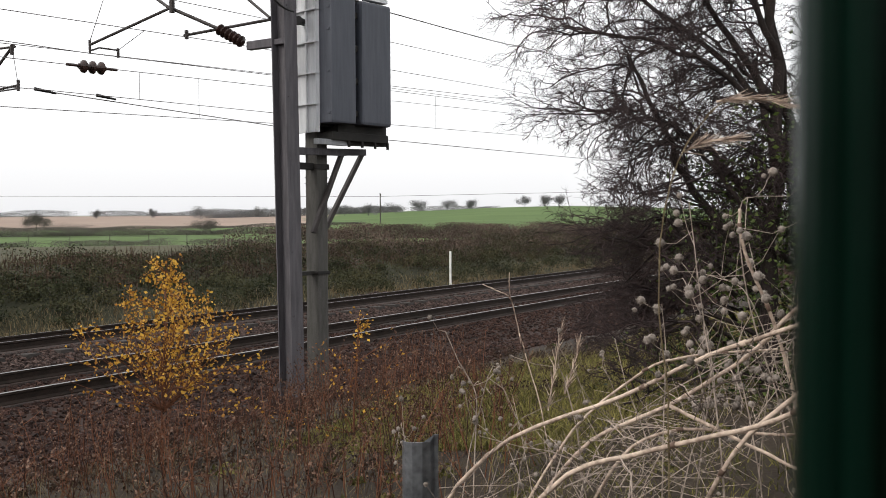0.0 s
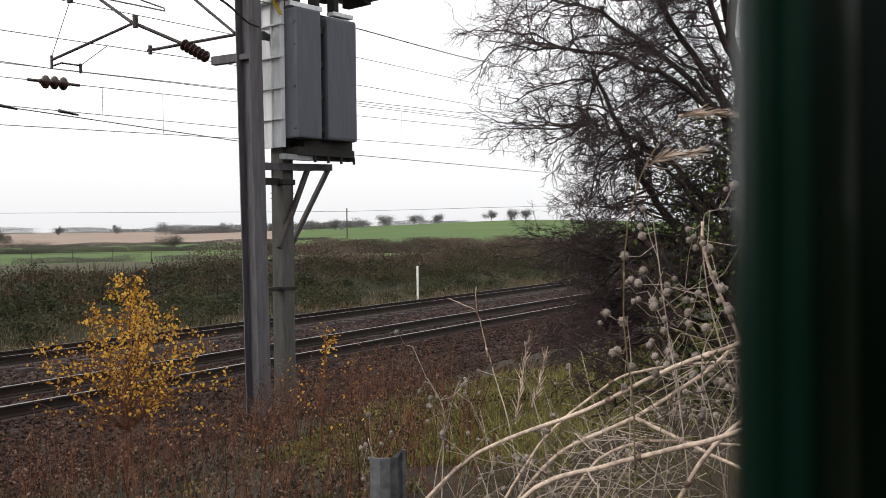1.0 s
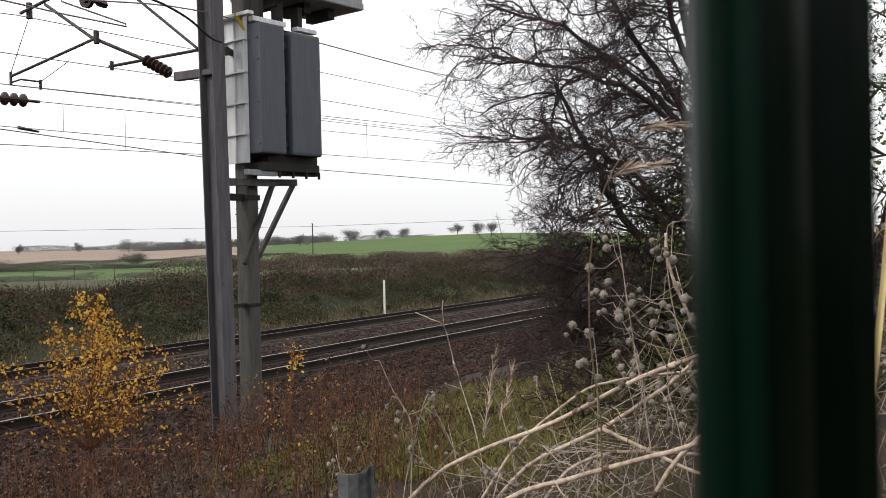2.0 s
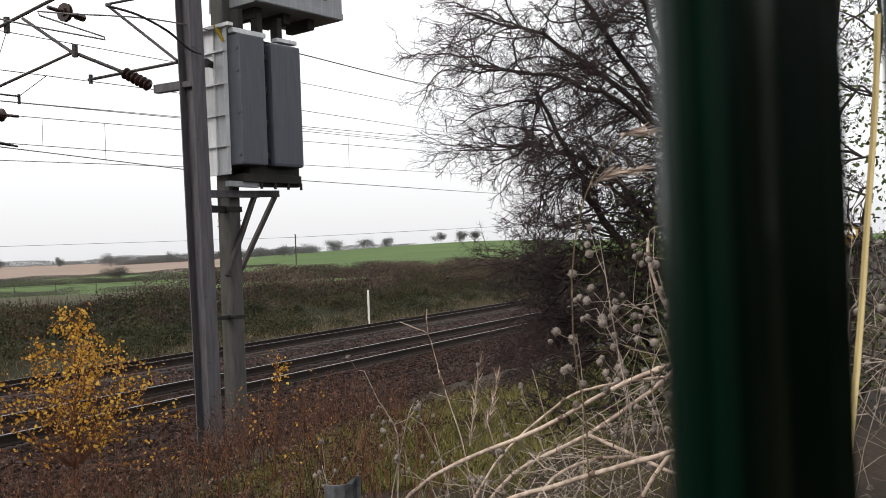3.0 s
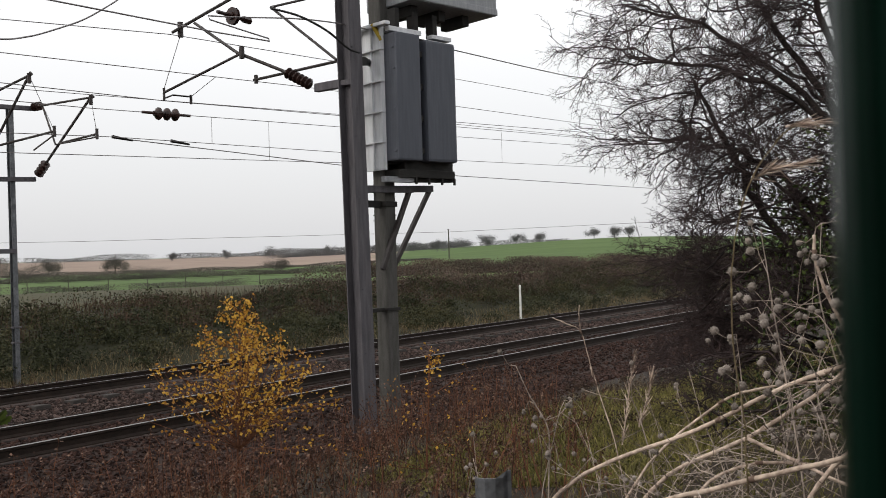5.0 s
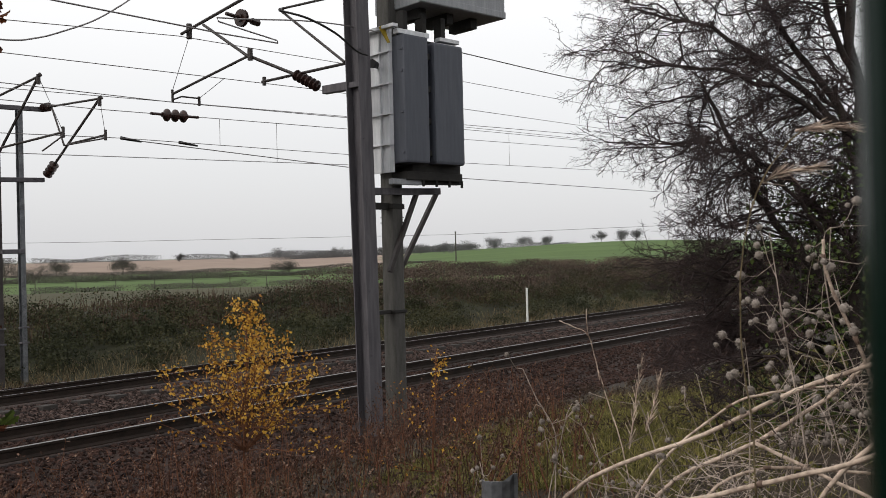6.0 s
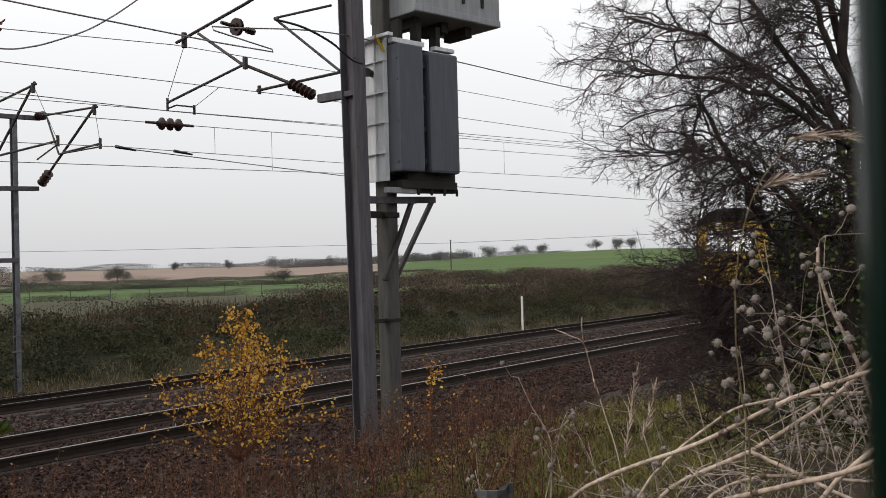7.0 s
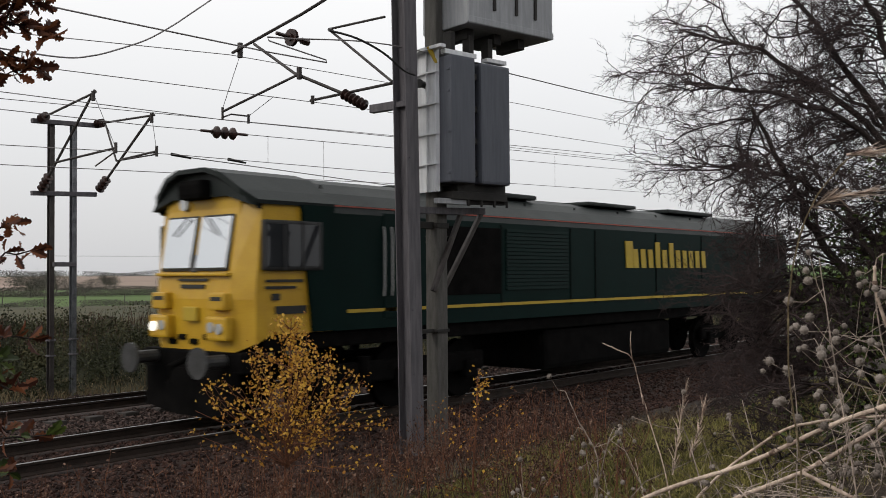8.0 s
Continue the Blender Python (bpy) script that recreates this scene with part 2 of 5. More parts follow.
def bearing(az, el, d):
    """A place by its compass angle from the line of the rails, its elevation and its distance from the standpoint."""
    a, e = radians(az), radians(el)
    return Vector((d * math.cos(e) * math.cos(a), d * math.cos(e) * math.sin(a), EYE_Z + d * math.sin(e)))


# ---- the lie of the land ----
PROFILE_Y = [-4000, -3, 0.5, 2.5, 4.5, 6.2, 8.2, 10.2, 10.9, 11.2, 13.8, 14.3, 15.0, 17.3, 18.0, 19.0, 20.5, 22.5, 24.5, 40, 4000]
PROFILE_Z = [0.9, 0.85, 0.78, 0.62, 0.42, 0.22, -0.22, -0.38, -0.24, -0.21, -0.21, -0.12, -0.02, -0.08, -0.16, -0.05, 0.38, 0.84, 0.93, 0.58, 0.5]


def wobble(x, y):
    return (np.sin(x * 0.9 + 1.3 * np.sin(y * 0.7)) * 0.5 + np.sin(y * 1.7 + x * 0.37) * 0.3 + np.sin(x * 2.9 - y * 2.3) * 0.2)


def ground_z(x, y):
    x, y = np.asarray(x, float), np.asarray(y, float)
    z = np.interp(y, PROFILE_Y, PROFILE_Z)
    soft = np.where((y > 10.6) & (y < 17.6), 0.012, np.where(y > 17.6, 0.10, 0.06))
    z = z + wobble(x, y) * soft * np.clip((60 - np.hypot(x, y)) / 30, 0, 1)
    d = np.hypot(x, y)
    az = np.degrees(np.arctan2(y, x))
    rise = np.interp(d, [0, 40, 60, 75, 150, 200, 300, 600, 1200, 2500, 4000], [0, 0, -0.1, -0.4, -1.0, -1.15, -2.1, -1.7, 1.8, 4.5, 7.0])
    hill = 8.4 * np.exp(-((az - 26) / 14.0) ** 2) * np.clip((d - 180) / 350, 0, 1)
    return z + (rise + hill) * np.clip((y - 24) / 8, 0, 1)


# ---- structure ----
def axis(lo, hi, step, ends, far):
    inner = np.arange(lo, hi + step / 2, step)
    up, s = [], step
    p = hi
    while p < far:
        s *= ends
        p += s
        up.append(p)
    down, s, p = [], step, lo
    while p > -far:
        s *= ends
        p -= s
        down.append(p)
    return np.array(down[::-1] + list(inner) + up)


def build_ground():
    xs, ys = axis(-8, 48, 0.35, 1.06, 4200), axis(-4, 25, 0.22, 1.06, 4200)
    gx, gy = np.meshgrid(xs, ys, indexing="ij")
    gz = ground_z(gx, gy)
    nx, ny = gx.shape
    v = np.stack([gx, gy, gz], -1).reshape(-1, 3)
    i, j = np.meshgrid(np.arange(nx - 1), np.arange(ny - 1), indexing="ij")
    a = (i * ny + j).ravel()
    f = np.stack([a, a + ny, a + ny + 1, a + 1], -1)
    c = v[f].mean(1)
    d = np.hypot(c[:, 0], c[:, 1])
    az = np.degrees(np.arctan2(c[:, 1], c[:, 0]))
    y = c[:, 1]
    m = np.zeros(len(f))
    m[(y > 8.3) & (y < 17.7)] = 1
    m[(y >= 17.7) & (y <= 24.6)] = 2
    m[y > 24.6] = 3
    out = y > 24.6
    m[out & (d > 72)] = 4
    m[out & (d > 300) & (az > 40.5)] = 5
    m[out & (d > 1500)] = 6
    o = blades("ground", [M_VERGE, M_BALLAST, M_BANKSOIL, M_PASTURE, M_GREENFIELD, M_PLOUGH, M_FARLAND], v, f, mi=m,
               label="rough verge, ballast, scrubby bank and open fields", kind="structure", category="ground")
    o.data.polygons.foreach_set("use_smooth", [True] * len(f))


def rail_mesh(length):
    """A flat-bottomed rail, its head at z 0, along x."""
    half = [(0.035, 0.0), (0.036, -0.03), (0.010, -0.045), (0.009, -0.12), (0.07, -0.145), (0.07, -0.158)]
    prof = [(-a, b) for a, b in half] + half[::-1]
    g = Geo()
    n = len(prof)
    vs = [(0, a, b) for a, b in prof] + [(length, a, b) for a, b in prof]
    for k in range(n):
        q = (k, (k + 1) % n, n + (k + 1) % n, n + k)
        g.add([vs[w] for w in q], [(0, 1, 2, 3)], 1 if k == n - 1 else 0)
    return g


def build_track(name, y, z, cant, label):
    t = thing(name, pose(-40, y, z, math.degrees(-cant), 0, 0), label, "railway track", "railway tracks")
    for s in (-0.752, 0.752):
        r = rail_mesh(240).ob("rail", [M_RAILSIDE, M_RAILTOP], t)
        r.location = (0, s, 0)
    g = Geo()
    g.box((0, 0, -0.315), (0.26, 2.5, 0.2), bevel=0.02)
    first = g.ob("sleeper", M_SLEEPER, t)
    first.location = (38.0, 0, 0)
    for k in range(1, 90):
        s = new("sleeper", first.data)
        s.parent = t
        s.location = (38.0 + k * 0.65, 0, 0)
    return t


def stones(name, mats, count, x0, x1, y0, y1, size, lift=0.0, dens=1.0, label=""):
    """Loose angular stones over a strip of ground, nearest thickest."""
    base = np.array([(1, 0, -.3), (-.5, .85, -.3), (-.5, -.85, -.3), (.45, .5, .6), (-.75, .1, .5), (.3, -.6, .55)])
    tri = np.array([(0, 1, 3), (1, 4, 3), (1, 2, 4), (2, 5, 4), (2, 0, 5), (0, 3, 5), (3, 4, 5)])
    x = x0 + (x1 - x0) * rng.random(count) ** dens
    y = rng.uniform(y0, y1, count)
    s = size * rng.uniform(0.5, 1.35, count)
    a = rng.uniform(0, 6.28, count)
    p = base[None] * (1 + 0.3 * rng.standard_normal((count, 6, 3))) * s[:, None, None]
    px = p[..., 0] * np.cos(a)[:, None] - p[..., 1] * np.sin(a)[:, None]
    py = p[..., 0] * np.sin(a)[:, None] + p[..., 1] * np.cos(a)[:, None]
    v = np.stack([px + x[:, None], py + y[:, None], p[..., 2] + (ground_z(x, y) + lift + s * 0.25)[:, None]], -1).reshape(-1, 3)
    f = (tri[None] + 6 * np.arange(count)[:, None, None]).reshape(-1, 3)
    return blades(name, mats, v, f, label=label, kind="stuff", category="ballast")


build_ground()
build_track("near_railway_track", 12.44, 0.0, 0.0, "steel rails with polished heads on ballast-covered sleepers")
build_track("far_railway_track", 15.84, 0.135, 0.073, "canted rusty steel rails beside the overgrown bank")
stones("track_ballast", [M_STONE], 26000, 4, 60, 13.35, 15.0, 0.036, dens=1.6, label="grey-brown angular ballast between the two tracks")
stones("four_foot_ballast", [M_DIRTSTONE], 9000, 4, 55, 11.85, 13.05, 0.034, dens=1.6, label="dark oily ballast between the running rails")
stones("shoulder_ballast", [M_DIRTSTONE, M_STONE], 30000, 2, 48, 8.4, 11.6, 0.036, dens=1.4, label="rusty brown ballast on the sloping shoulder")
stones("far_ballast", [M_STONE], 7000, 8, 60, 16.7, 17.7, 0.036, dens=1.4, label="grey ballast beyond the far rail")


# ---- lineside steelwork ----
def h_outline(w, d, t):
    return [(-w / 2, -d / 2), (w / 2, -d / 2), (w / 2, -d / 2 + t), (t / 2, -d / 2 + t), (t / 2, d / 2 - t), (w / 2, d / 2 - t), (w / 2, d / 2),
            (-w / 2, d / 2), (-w / 2, d / 2 - t), (-t / 2, d / 2 - t), (-t / 2, -d / 2 + t), (-w / 2, -d / 2 + t)]


def h_column(g, w, d, t, z0, z1, lean=(0, 0), mi=0):
    o = [Vector((a, b, 0)) for a, b in h_outline(w, d, t)]
    g.prism(o, (0, 0, z0), (lean[0], lean[1], z1), mi)


def insulator(g, a, b, r, sheds, mi):
    """One turned body: a core that swells into ribs."""
    a, b = Vector(a), Vector(b)
    d = (b - a).normalized()
    u = d.cross(Vector((0, 0, 1)) if abs(d.z) < 0.9 else Vector((1, 0, 0))).normalized()
    w = d.cross(u)
    prof = [(0.0, 0.4)]
    for k in range(sheds):
        prof += [((k + 0.18) / sheds, 0.45), ((k + 0.45) / sheds, 0.95), ((k + 0.58) / sheds, 1.0), ((k + 0.68) / sheds, 0.5)]
    prof.append((1.0, 0.4))
    n = 12
    vs = [tuple(a.lerp(b, f) + (u * math.cos(2 * math.pi * j / n) + w * math.sin(2 * math.pi * j / n)) * r * q) for f, q in prof for j in range(n)]
    fs = [(i * n + j, i * n + (j + 1) % n, (i + 1) * n + (j + 1) % n, (i + 1) * n + j) for i in range(len(prof) - 1) for j in range(n)]
    fs += [tuple(range(n))[::-1], tuple((len(prof) - 1) * n + j for j in range(n))]
    g.add(vs, fs, mi)


def build_near_mast():
    X, Y = 10.16, 9.2
    t = thing("overhead_line_mast", pose(X, Y, 0), "weathered grey steel H-section mast with cantilever arms over the near track", "overhead mast", "overhead masts")
    g = Geo()
    h_column(g, 0.25, 0.25, 0.016, -0.6, 7.6, lean=(-0.16, 0.0))
    for z in (0.2, 0.9, 1.8, 3.1, 3.95, 5.2):
        g.tube([(-0.09 - 0.02 * z, -0.13, z), (-0.09 - 0.02 * z, -0.145, z)], 0.014, n=6)
    g.ob("mast_column", M_MAST, t)
    # cantilever, reaching across the track, seen level with the wires
    root = Vector((-0.10, 0.12, 4.68))
    end = Vector((-0.02, 1.15, 4.98))
    g = Geo()
    g.box((-0.10, 0.40, 4.73), (0.10, 0.56, 0.12), bevel=0.01)
    g.box((-0.09, 0.02, 4.72), (0.20, 0.26, 0.08), bevel=0.01)
    g.ob("bracket", M_MAST, t)
    P = lambda x, y, z: (x - X, y - Y, z)
    a0, a1 = P(10.02, 9.95, 4.78), P(9.98, 10.4, 5.02)
    g = Geo()
    insulator(g, a0, a1, 0.088, 6, 0)
    g.ob("insulator", M_INSUL, t, "brown ribbed insulator")
    top = P(10.03, 12.55, 6.12)
    g = Geo()
    g.tube([a1, P(9.69, 11.15, 5.38), top], 0.025, n=8)
    g.ob("main_tube", M_TUBE, t)
    g = Geo()
    g.tube([P(9.69, 11.05, 5.36), P(9.43, 12.6, 4.93)], 0.021, n=8)
    g.tube([P(9.69, 11.05, 5.28), P(9.69, 11.05, 5.46)], 0.04, n=8)
    g.tube([P(9.43, 12.6, 5.0), P(9.43, 12.6, 4.80)], 0.02, n=6)
    g.ob("registration_tube", M_TUBE, t)
    g = Geo()
    g.tube([P(9.43, 12.58, 4.84), P(9.6, 12.6, 4.91), P(9.95, 12.6, 4.92)], 0.014, n=6)
    g.tube([P(9.95, 12.6, 4.95), P(9.95, 12.6, 4.80)], 0.022, n=6)
    g.tube([P(9.95, 12.6, 4.92), P(9.9, 11.9, 5.15)], 0.006, n=4)
    g.ob("steady_arm", M_TUBE, t)
    g = Geo()
    g.tube([P(9.70, 12.7, 5.94), P(9.70, 11.0, 6.27), P(9.98, 9.35, 6.85)], 0.024, n=6)
    g.tube([P(9.96, 10.6, 6.02), P(10.16, 10.9, 6.11), P(10.06, 9.6, 6.05)], 0.018, n=6)
    g.tube([P(10.16, 10.9, 6.11), P(9.94, 9.35, 5.05)], 0.020, n=6)
    g.tube([P(10.02, 9.4, 5.05), P(10.05, 11.2, 5.02)], 0.022, n=6)
    g.tube([P(10.02, 9.35, 5.13), P(10.02, 9.35, 4.99)], 0.035, n=6)
    g.tube([P(10.05, 11.15, 5.09), P(10.05, 11.15, 4.96)], 0.03, n=6)
    g.ob("stay_tube", M_TUBE, t)
    g = Geo()
    g.tube([P(9.78, 12.6, 6.1), P(9.78, 12.6, 5.86)], 0.045, n=8)
    g.tube([P(9.43, 12.6, 4.98), P(9.78, 12.6, 5.9)], 0.006, n=4)
    g.ob("hanger", M_TUBE, t)
    g = Geo()
    c = Vector(P(9.40, 10.9, 5.84))
    for o, r in ((-0.05, 0.06), (-0.02, 0.13), (0.02, 0.13), (0.05, 0.06)):
        g.tube([c + Vector((o, 0, 0)), c + Vector((o + 0.018, 0, 0))], r, n=12)
    g.tube([c + Vector((-0.28, 0, 0.015)), c + Vector((0.34, 0, -0.02))], 0.028, n=6)
    g.tube([c + Vector((0.20, 0, -0.01)), c + Vector((0.34, 0, -0.02))], 0.05, n=6)
    g.ob("disc_insulator", M_INSUL, t, "brown disc insulator in the span wire")


def strut(g, a, b, w, d):
    a, b = Vector(a), Vector(b)
    g.box((a + b) / 2, (w, d, (b - a).length), bevel=0.006, rot=(b - a).to_track_quat("Z", "Y").to_matrix())


def build_signal_post():
    X, Y = 10.83, 9.3
    t = thing("signal_post", pose(X, Y, 0), "weathered grey signal post with angled steel brackets", "signal post")
    g = Geo()
    g.box((0, 0, 3.2), (0.235, 0.235, 7.6), bevel=0.03)
    for z in (2.78, 2.86):
        g.box((0, 0, z), (0.245, 0.245, 0.012))
    g.ob("post", M_POST, t)
    for z, s in ((1.47, 0.06), (3.02, 0.10)):
        g = Geo()
        g.box((-0.30, -0.02, z), (0.42, 0.07, s), bevel=0.008)
        g.box((0.0, 0, z), (0.27, 0.27, s * 0.8), bevel=0.008)
        g.ob("clamp", M_DARKSTEEL, t)
    P = lambda x, y, z: (x - X, y - Y, z)
    for a, b in ((P(10.58, 9.16, 2.06), P(11.16, 9.08, 3.24)), (P(10.92, 9.42, 1.80), P(11.82, 9.22, 3.26))):
        g = Geo()
        strut(g, a, b, 0.07, 0.06)
        g.ob("brace", M_TUBE, t)
    g = Geo()
    strut(g, P(10.18, 9.16, 3.22), P(11.20, 9.06, 3.24), 0.07, 0.10)
    strut(g, P(10.5, 9.44, 3.24), P(11.86, 9.20, 3.28), 0.07, 0.10)
    g.ob("platform_beam", M_MAST, t)
    g = Geo()
    strut(g, P(10.45, 8.98, 3.36), P(11.0, 8.90, 3.36), 0.10, 0.08)
    g.ob("platform_beam", M_UPPER, t)
    g = Geo()
    strut(g, P(10.95, 8.95, 3.40), P(11.85, 8.80, 3.42), 0.12, 0.14)
    g.ob("platform_beam", M_DARKSTEEL, t)
    g = Geo()
    g.box(P(11.26, 8.98, 3.45), (1.12, 0.42, 0.12), bevel=0.01, rot=Euler((0, 0, radians(-9))).to_matrix())
    g.box(P(11.32, 8.96, 3.56), (0.98, 0.34, 0.16), bevel=0.02, rot=Euler((0, 0, radians(-9))).to_matrix())
    for k in range(4):
        x, y = 11.0 + 0.26 * k, 8.82 - 0.04 * k
        g.tube([P(x, y, 3.30), P(x, y, 3.40)], 0.022, n=6)
    g.ob("mounting_base", M_DARKSTEEL, t)


def build_cabinet():
    """A tall equipment case: a ribbed pale side panel and two dark grey cases with an open joint."""
    t = thing("equipment_cabinet", pose(10.41, 8.75, 0, 0, 0, -9), "tall grey trackside equipment cabinet with a ribbed pale side", "equipment cabinet", "signal cabinets")
    z0, z1 = 3.62, 5.46
    g = Geo()
    g.box((0.095, 0.50, 4.54), (0.03, 0.48, 2.08), bevel=0.006)
    g.ob("side_panel", M_CABWHITE, t, "pale ribbed side panel")
    for z in (3.90, 4.34, 4.78, 5.24):
        g = Geo()
        g.box((0.055, 0.53, z), (0.055, 0.58, 0.022), bevel=0.003)
        g.ob("rib", M_CABWHITE, t)
    for y in (0.275, 0.49, 0.735):
        g = Geo()
        g.box((0.062, y, 4.54), (0.04, 0.022, 2.08), bevel=0.003)
        g.ob("rib", M_CABWHITE, t)
    g = Geo()
    g.box((0.66, 0.36, 4.54), (1.08, 0.16, 1.9), bevel=0.01)
    g.ob("back_case", M_DARKSTEEL, t)
    g = Geo()
    g.box((0.34, 0.14, (z0 + z1) / 2), (0.47, 0.28, z1 - z0), bevel=0.03)
    g.ob("left_case", M_CABGREY, t)
    g = Geo()
    g.box((1.00, 0.15, (z0 + z1) / 2 - 0.02), (0.60, 0.28, z1 - z0 - 0.04), bevel=0.045)
    g.ob("right_case", M_CABGREY, t)
    for z in (3.78, 4.25, 4.72, 5.2):
        g = Geo()
        g.box((0.63, 0.10, z), (0.10, 0.05, 0.09), bevel=0.01)
        g.ob("hinge", M_DARKSTEEL, t)
    for z in (3.76, 4.35, 4.94, 5.25):
        g = Geo()
        g.box((0.098, 0.05, z), (0.02, 0.05, 0.035), bevel=0.006)
        g.ob("latch", M_CABGREY, t)
    g = Geo()
    g.tube([(0.08, 0.55, 5.08), (-0.06, 0.50, 5.08)], 0.05, n=10)
    g.tube([(-0.06, 0.50, 5.08), (-0.09, 0.49, 5.08)], 0.065, n=10)
    g.ob("cable_gland", M_RUBBER, t)
    g = Geo()
    g.box((0.02, 0.42, 5.58), (0.10, 0.70, 0.05), bevel=0.006)
    g.box((0.40, 0.16, 5.52), (0.62, 0.10, 0.07), bevel=0.008)
    g.box((1.12, 0.16, 5.50), (0.40, 0.12, 0.06), bevel=0.008)
    g.ob("top_rail", M_CABWHITE, t)
    for x in (0.25, 0.62, 1.0):
        g = Geo()
        g.box((x, 0.2, 5.66), (0.09, 0.16, 0.34), bevel=0.01)
        g.ob("hanger_bracket", M_DARKSTEEL, t)
    g = Geo()
    g.tube([(0.0, 0.36, 5.60), (0.02, 0.32, 5.50), (0.05, 0.26, 5.36)], 0.045, 0.02, n=8)
    g.ob("strap", M_LGOLD, t, "tarnished yellow strap")
    g = Geo()
    g.tube(smooth_loop(1.30, 5.24), 0.008, n=5)
    g.ob("cable_loop", M_WIRE, t)
    u = thing("upper_cabinet", pose(10.76, 8.60, 5.93, 0, 0, -10), "large grey equipment cabinet mounted above the lower one", "equipment cabinet", "signal cabinets")
    g = Geo()
    g.box((0.87, 0.53, 0.72), (1.74, 1.06, 1.44), bevel=0.02)
    g.ob("casing", M_UPPER, u)
    for x in (0.50, 0.95, 1.35):
        g = Geo()
        g.box((x, -0.012, 0.80), (0.05, 0.03, 1.1), bevel=0.005)
        g.ob("seam", M_DARKSTEEL, u)
    g = Geo()
    g.box((0.87, 0.02, 0.06), (1.76, 0.06, 0.10), bevel=0.01)
    g.ob("sill", M_UPPER, u)
    for x in (0.25, 0.8, 1.3):
        g = Geo()
        g.box((x, 0.5, -0.08), (0.14, 0.5, 0.16), bevel=0.01)
        g.ob("foot", M_DARKSTEEL, u)


def smooth_loop(x, z):
    return [Vector((x + 0.10 * math.sin(a) - 0.02, 0.2, z + 0.11 * math.cos(a))) for a in np.linspace(0, 3.3, 9)]


def far_arm(t, root, tip, top, low, arm, knee):
    """Arm of a far mast: insulated raking strut, insulated top tie, registration arm and hangers."""
    root, tip, top, low, arm, knee = (Vector(q) for q in (root, tip, top, low, arm, knee))
    g = Geo()
    insulator(g, root, root.lerp(tip, 0.17), 0.10, 4, 0)
    g.ob("insulator", M_INSUL, t, "brown ribbed insulator")
    g = Geo()
    g.tube([root.lerp(tip, 0.15), tip + (tip - root) * 0.03], 0.026, n=6)
    g.ob("raking_tube", M_TUBE, t)
    g = Geo()
    insulator(g, top, top.lerp(tip, 0.14), 0.09, 3, 0)
    g.ob("insulator", M_INSUL, t, "brown ribbed insulator")
    g = Geo()
    g.tube([top.lerp(tip, 0.13), tip + (tip - top) * 0.05], 0.022, n=6)
    g.tube([tip + Vector((0, 0, 0.04)), tip + Vector((0, 0, -0.14))], 0.035, n=6)
    g.ob("top_tube", M_TUBE, t)
    g = Geo()
    g.tube([low, arm], 0.022, n=6)
    g.tube([arm + Vector((0, 0, 0.10)), arm + Vector((0, 0, -0.10))], 0.028, n=6)
    g.ob("registration_arm", M_TUBE, t)
    g = Geo()
    g.tube([tip, arm], 0.006, n=4)
    g.ob("hanger", M_TUBE, t)
    g = Geo()
    g.tube([knee, arm + Vector((0, 0, -0.06))], 0.015, n=5)
    g.ob("steady_arm", M_TUBE, t)


def build_far_mast():
    X, Y = 9.95, 18.2
    t = thing("twin_post_mast", pose(X, Y, 0), "grey twin-post steel overhead mast standing beside the far track", "overhead mast", "overhead masts")
    for x, m in ((-0.47, M_TUBE), (0.0, M_GALV)):
        g = Geo()
        h_column(g, 0.095, 0.12, 0.012, -0.5, 5.4)
        g.ob("mast_post", m, t).location = (x, 0, 0)
    for z0, z1, a, b in ((3.93, 3.98, -0.92, 0.44), (5.34, 5.40, -0.92, 0.50), (2.55, 2.55, -0.47, 0.0)):
        g = Geo()
        g.box(((a + b) / 2, -0.1, (z0 + z1) / 2), (b - a, 0.09, 0.09), bevel=0.01, rot=Euler((0, -math.atan2(z1 - z0, b - a), 0)).to_matrix())
        g.ob("crossbar", M_MAST, t)
    P = lambda x, y, z: (x - X, y - Y, z)
    far_arm(t, P(9.20, 18.05, 3.98), P(9.24, 16.2, 5.66), P(9.17, 18.05, 5.38), P(9.17, 17.45, 4.48), P(9.58, 16.0, 4.67), P(9.28, 16.2, 4.32))
    far_arm(t, P(10.42, 18.05, 4.06), P(10.46, 16.2, 5.40), P(10.36, 18.05, 5.42), P(10.40, 17.2, 4.62), P(10.44, 16.0, 4.69), P(10.37, 17.3, 4.60))
    g = Geo()
    g.tube([P(10.37, 17.7, 5.36), P(10.37, 17.3, 4.60)], 0.02, n=5)
    g.ob("cross_tie", M_TUBE, t)
    for x in (-0.47, 0.0):
        for z in (0.75, 1.05):
            g = Geo()
            g.box((x, -0.02, z), (0.15, 0.15, 0.03), bevel=0.004)
            g.ob("clamp", M_MAST, t)


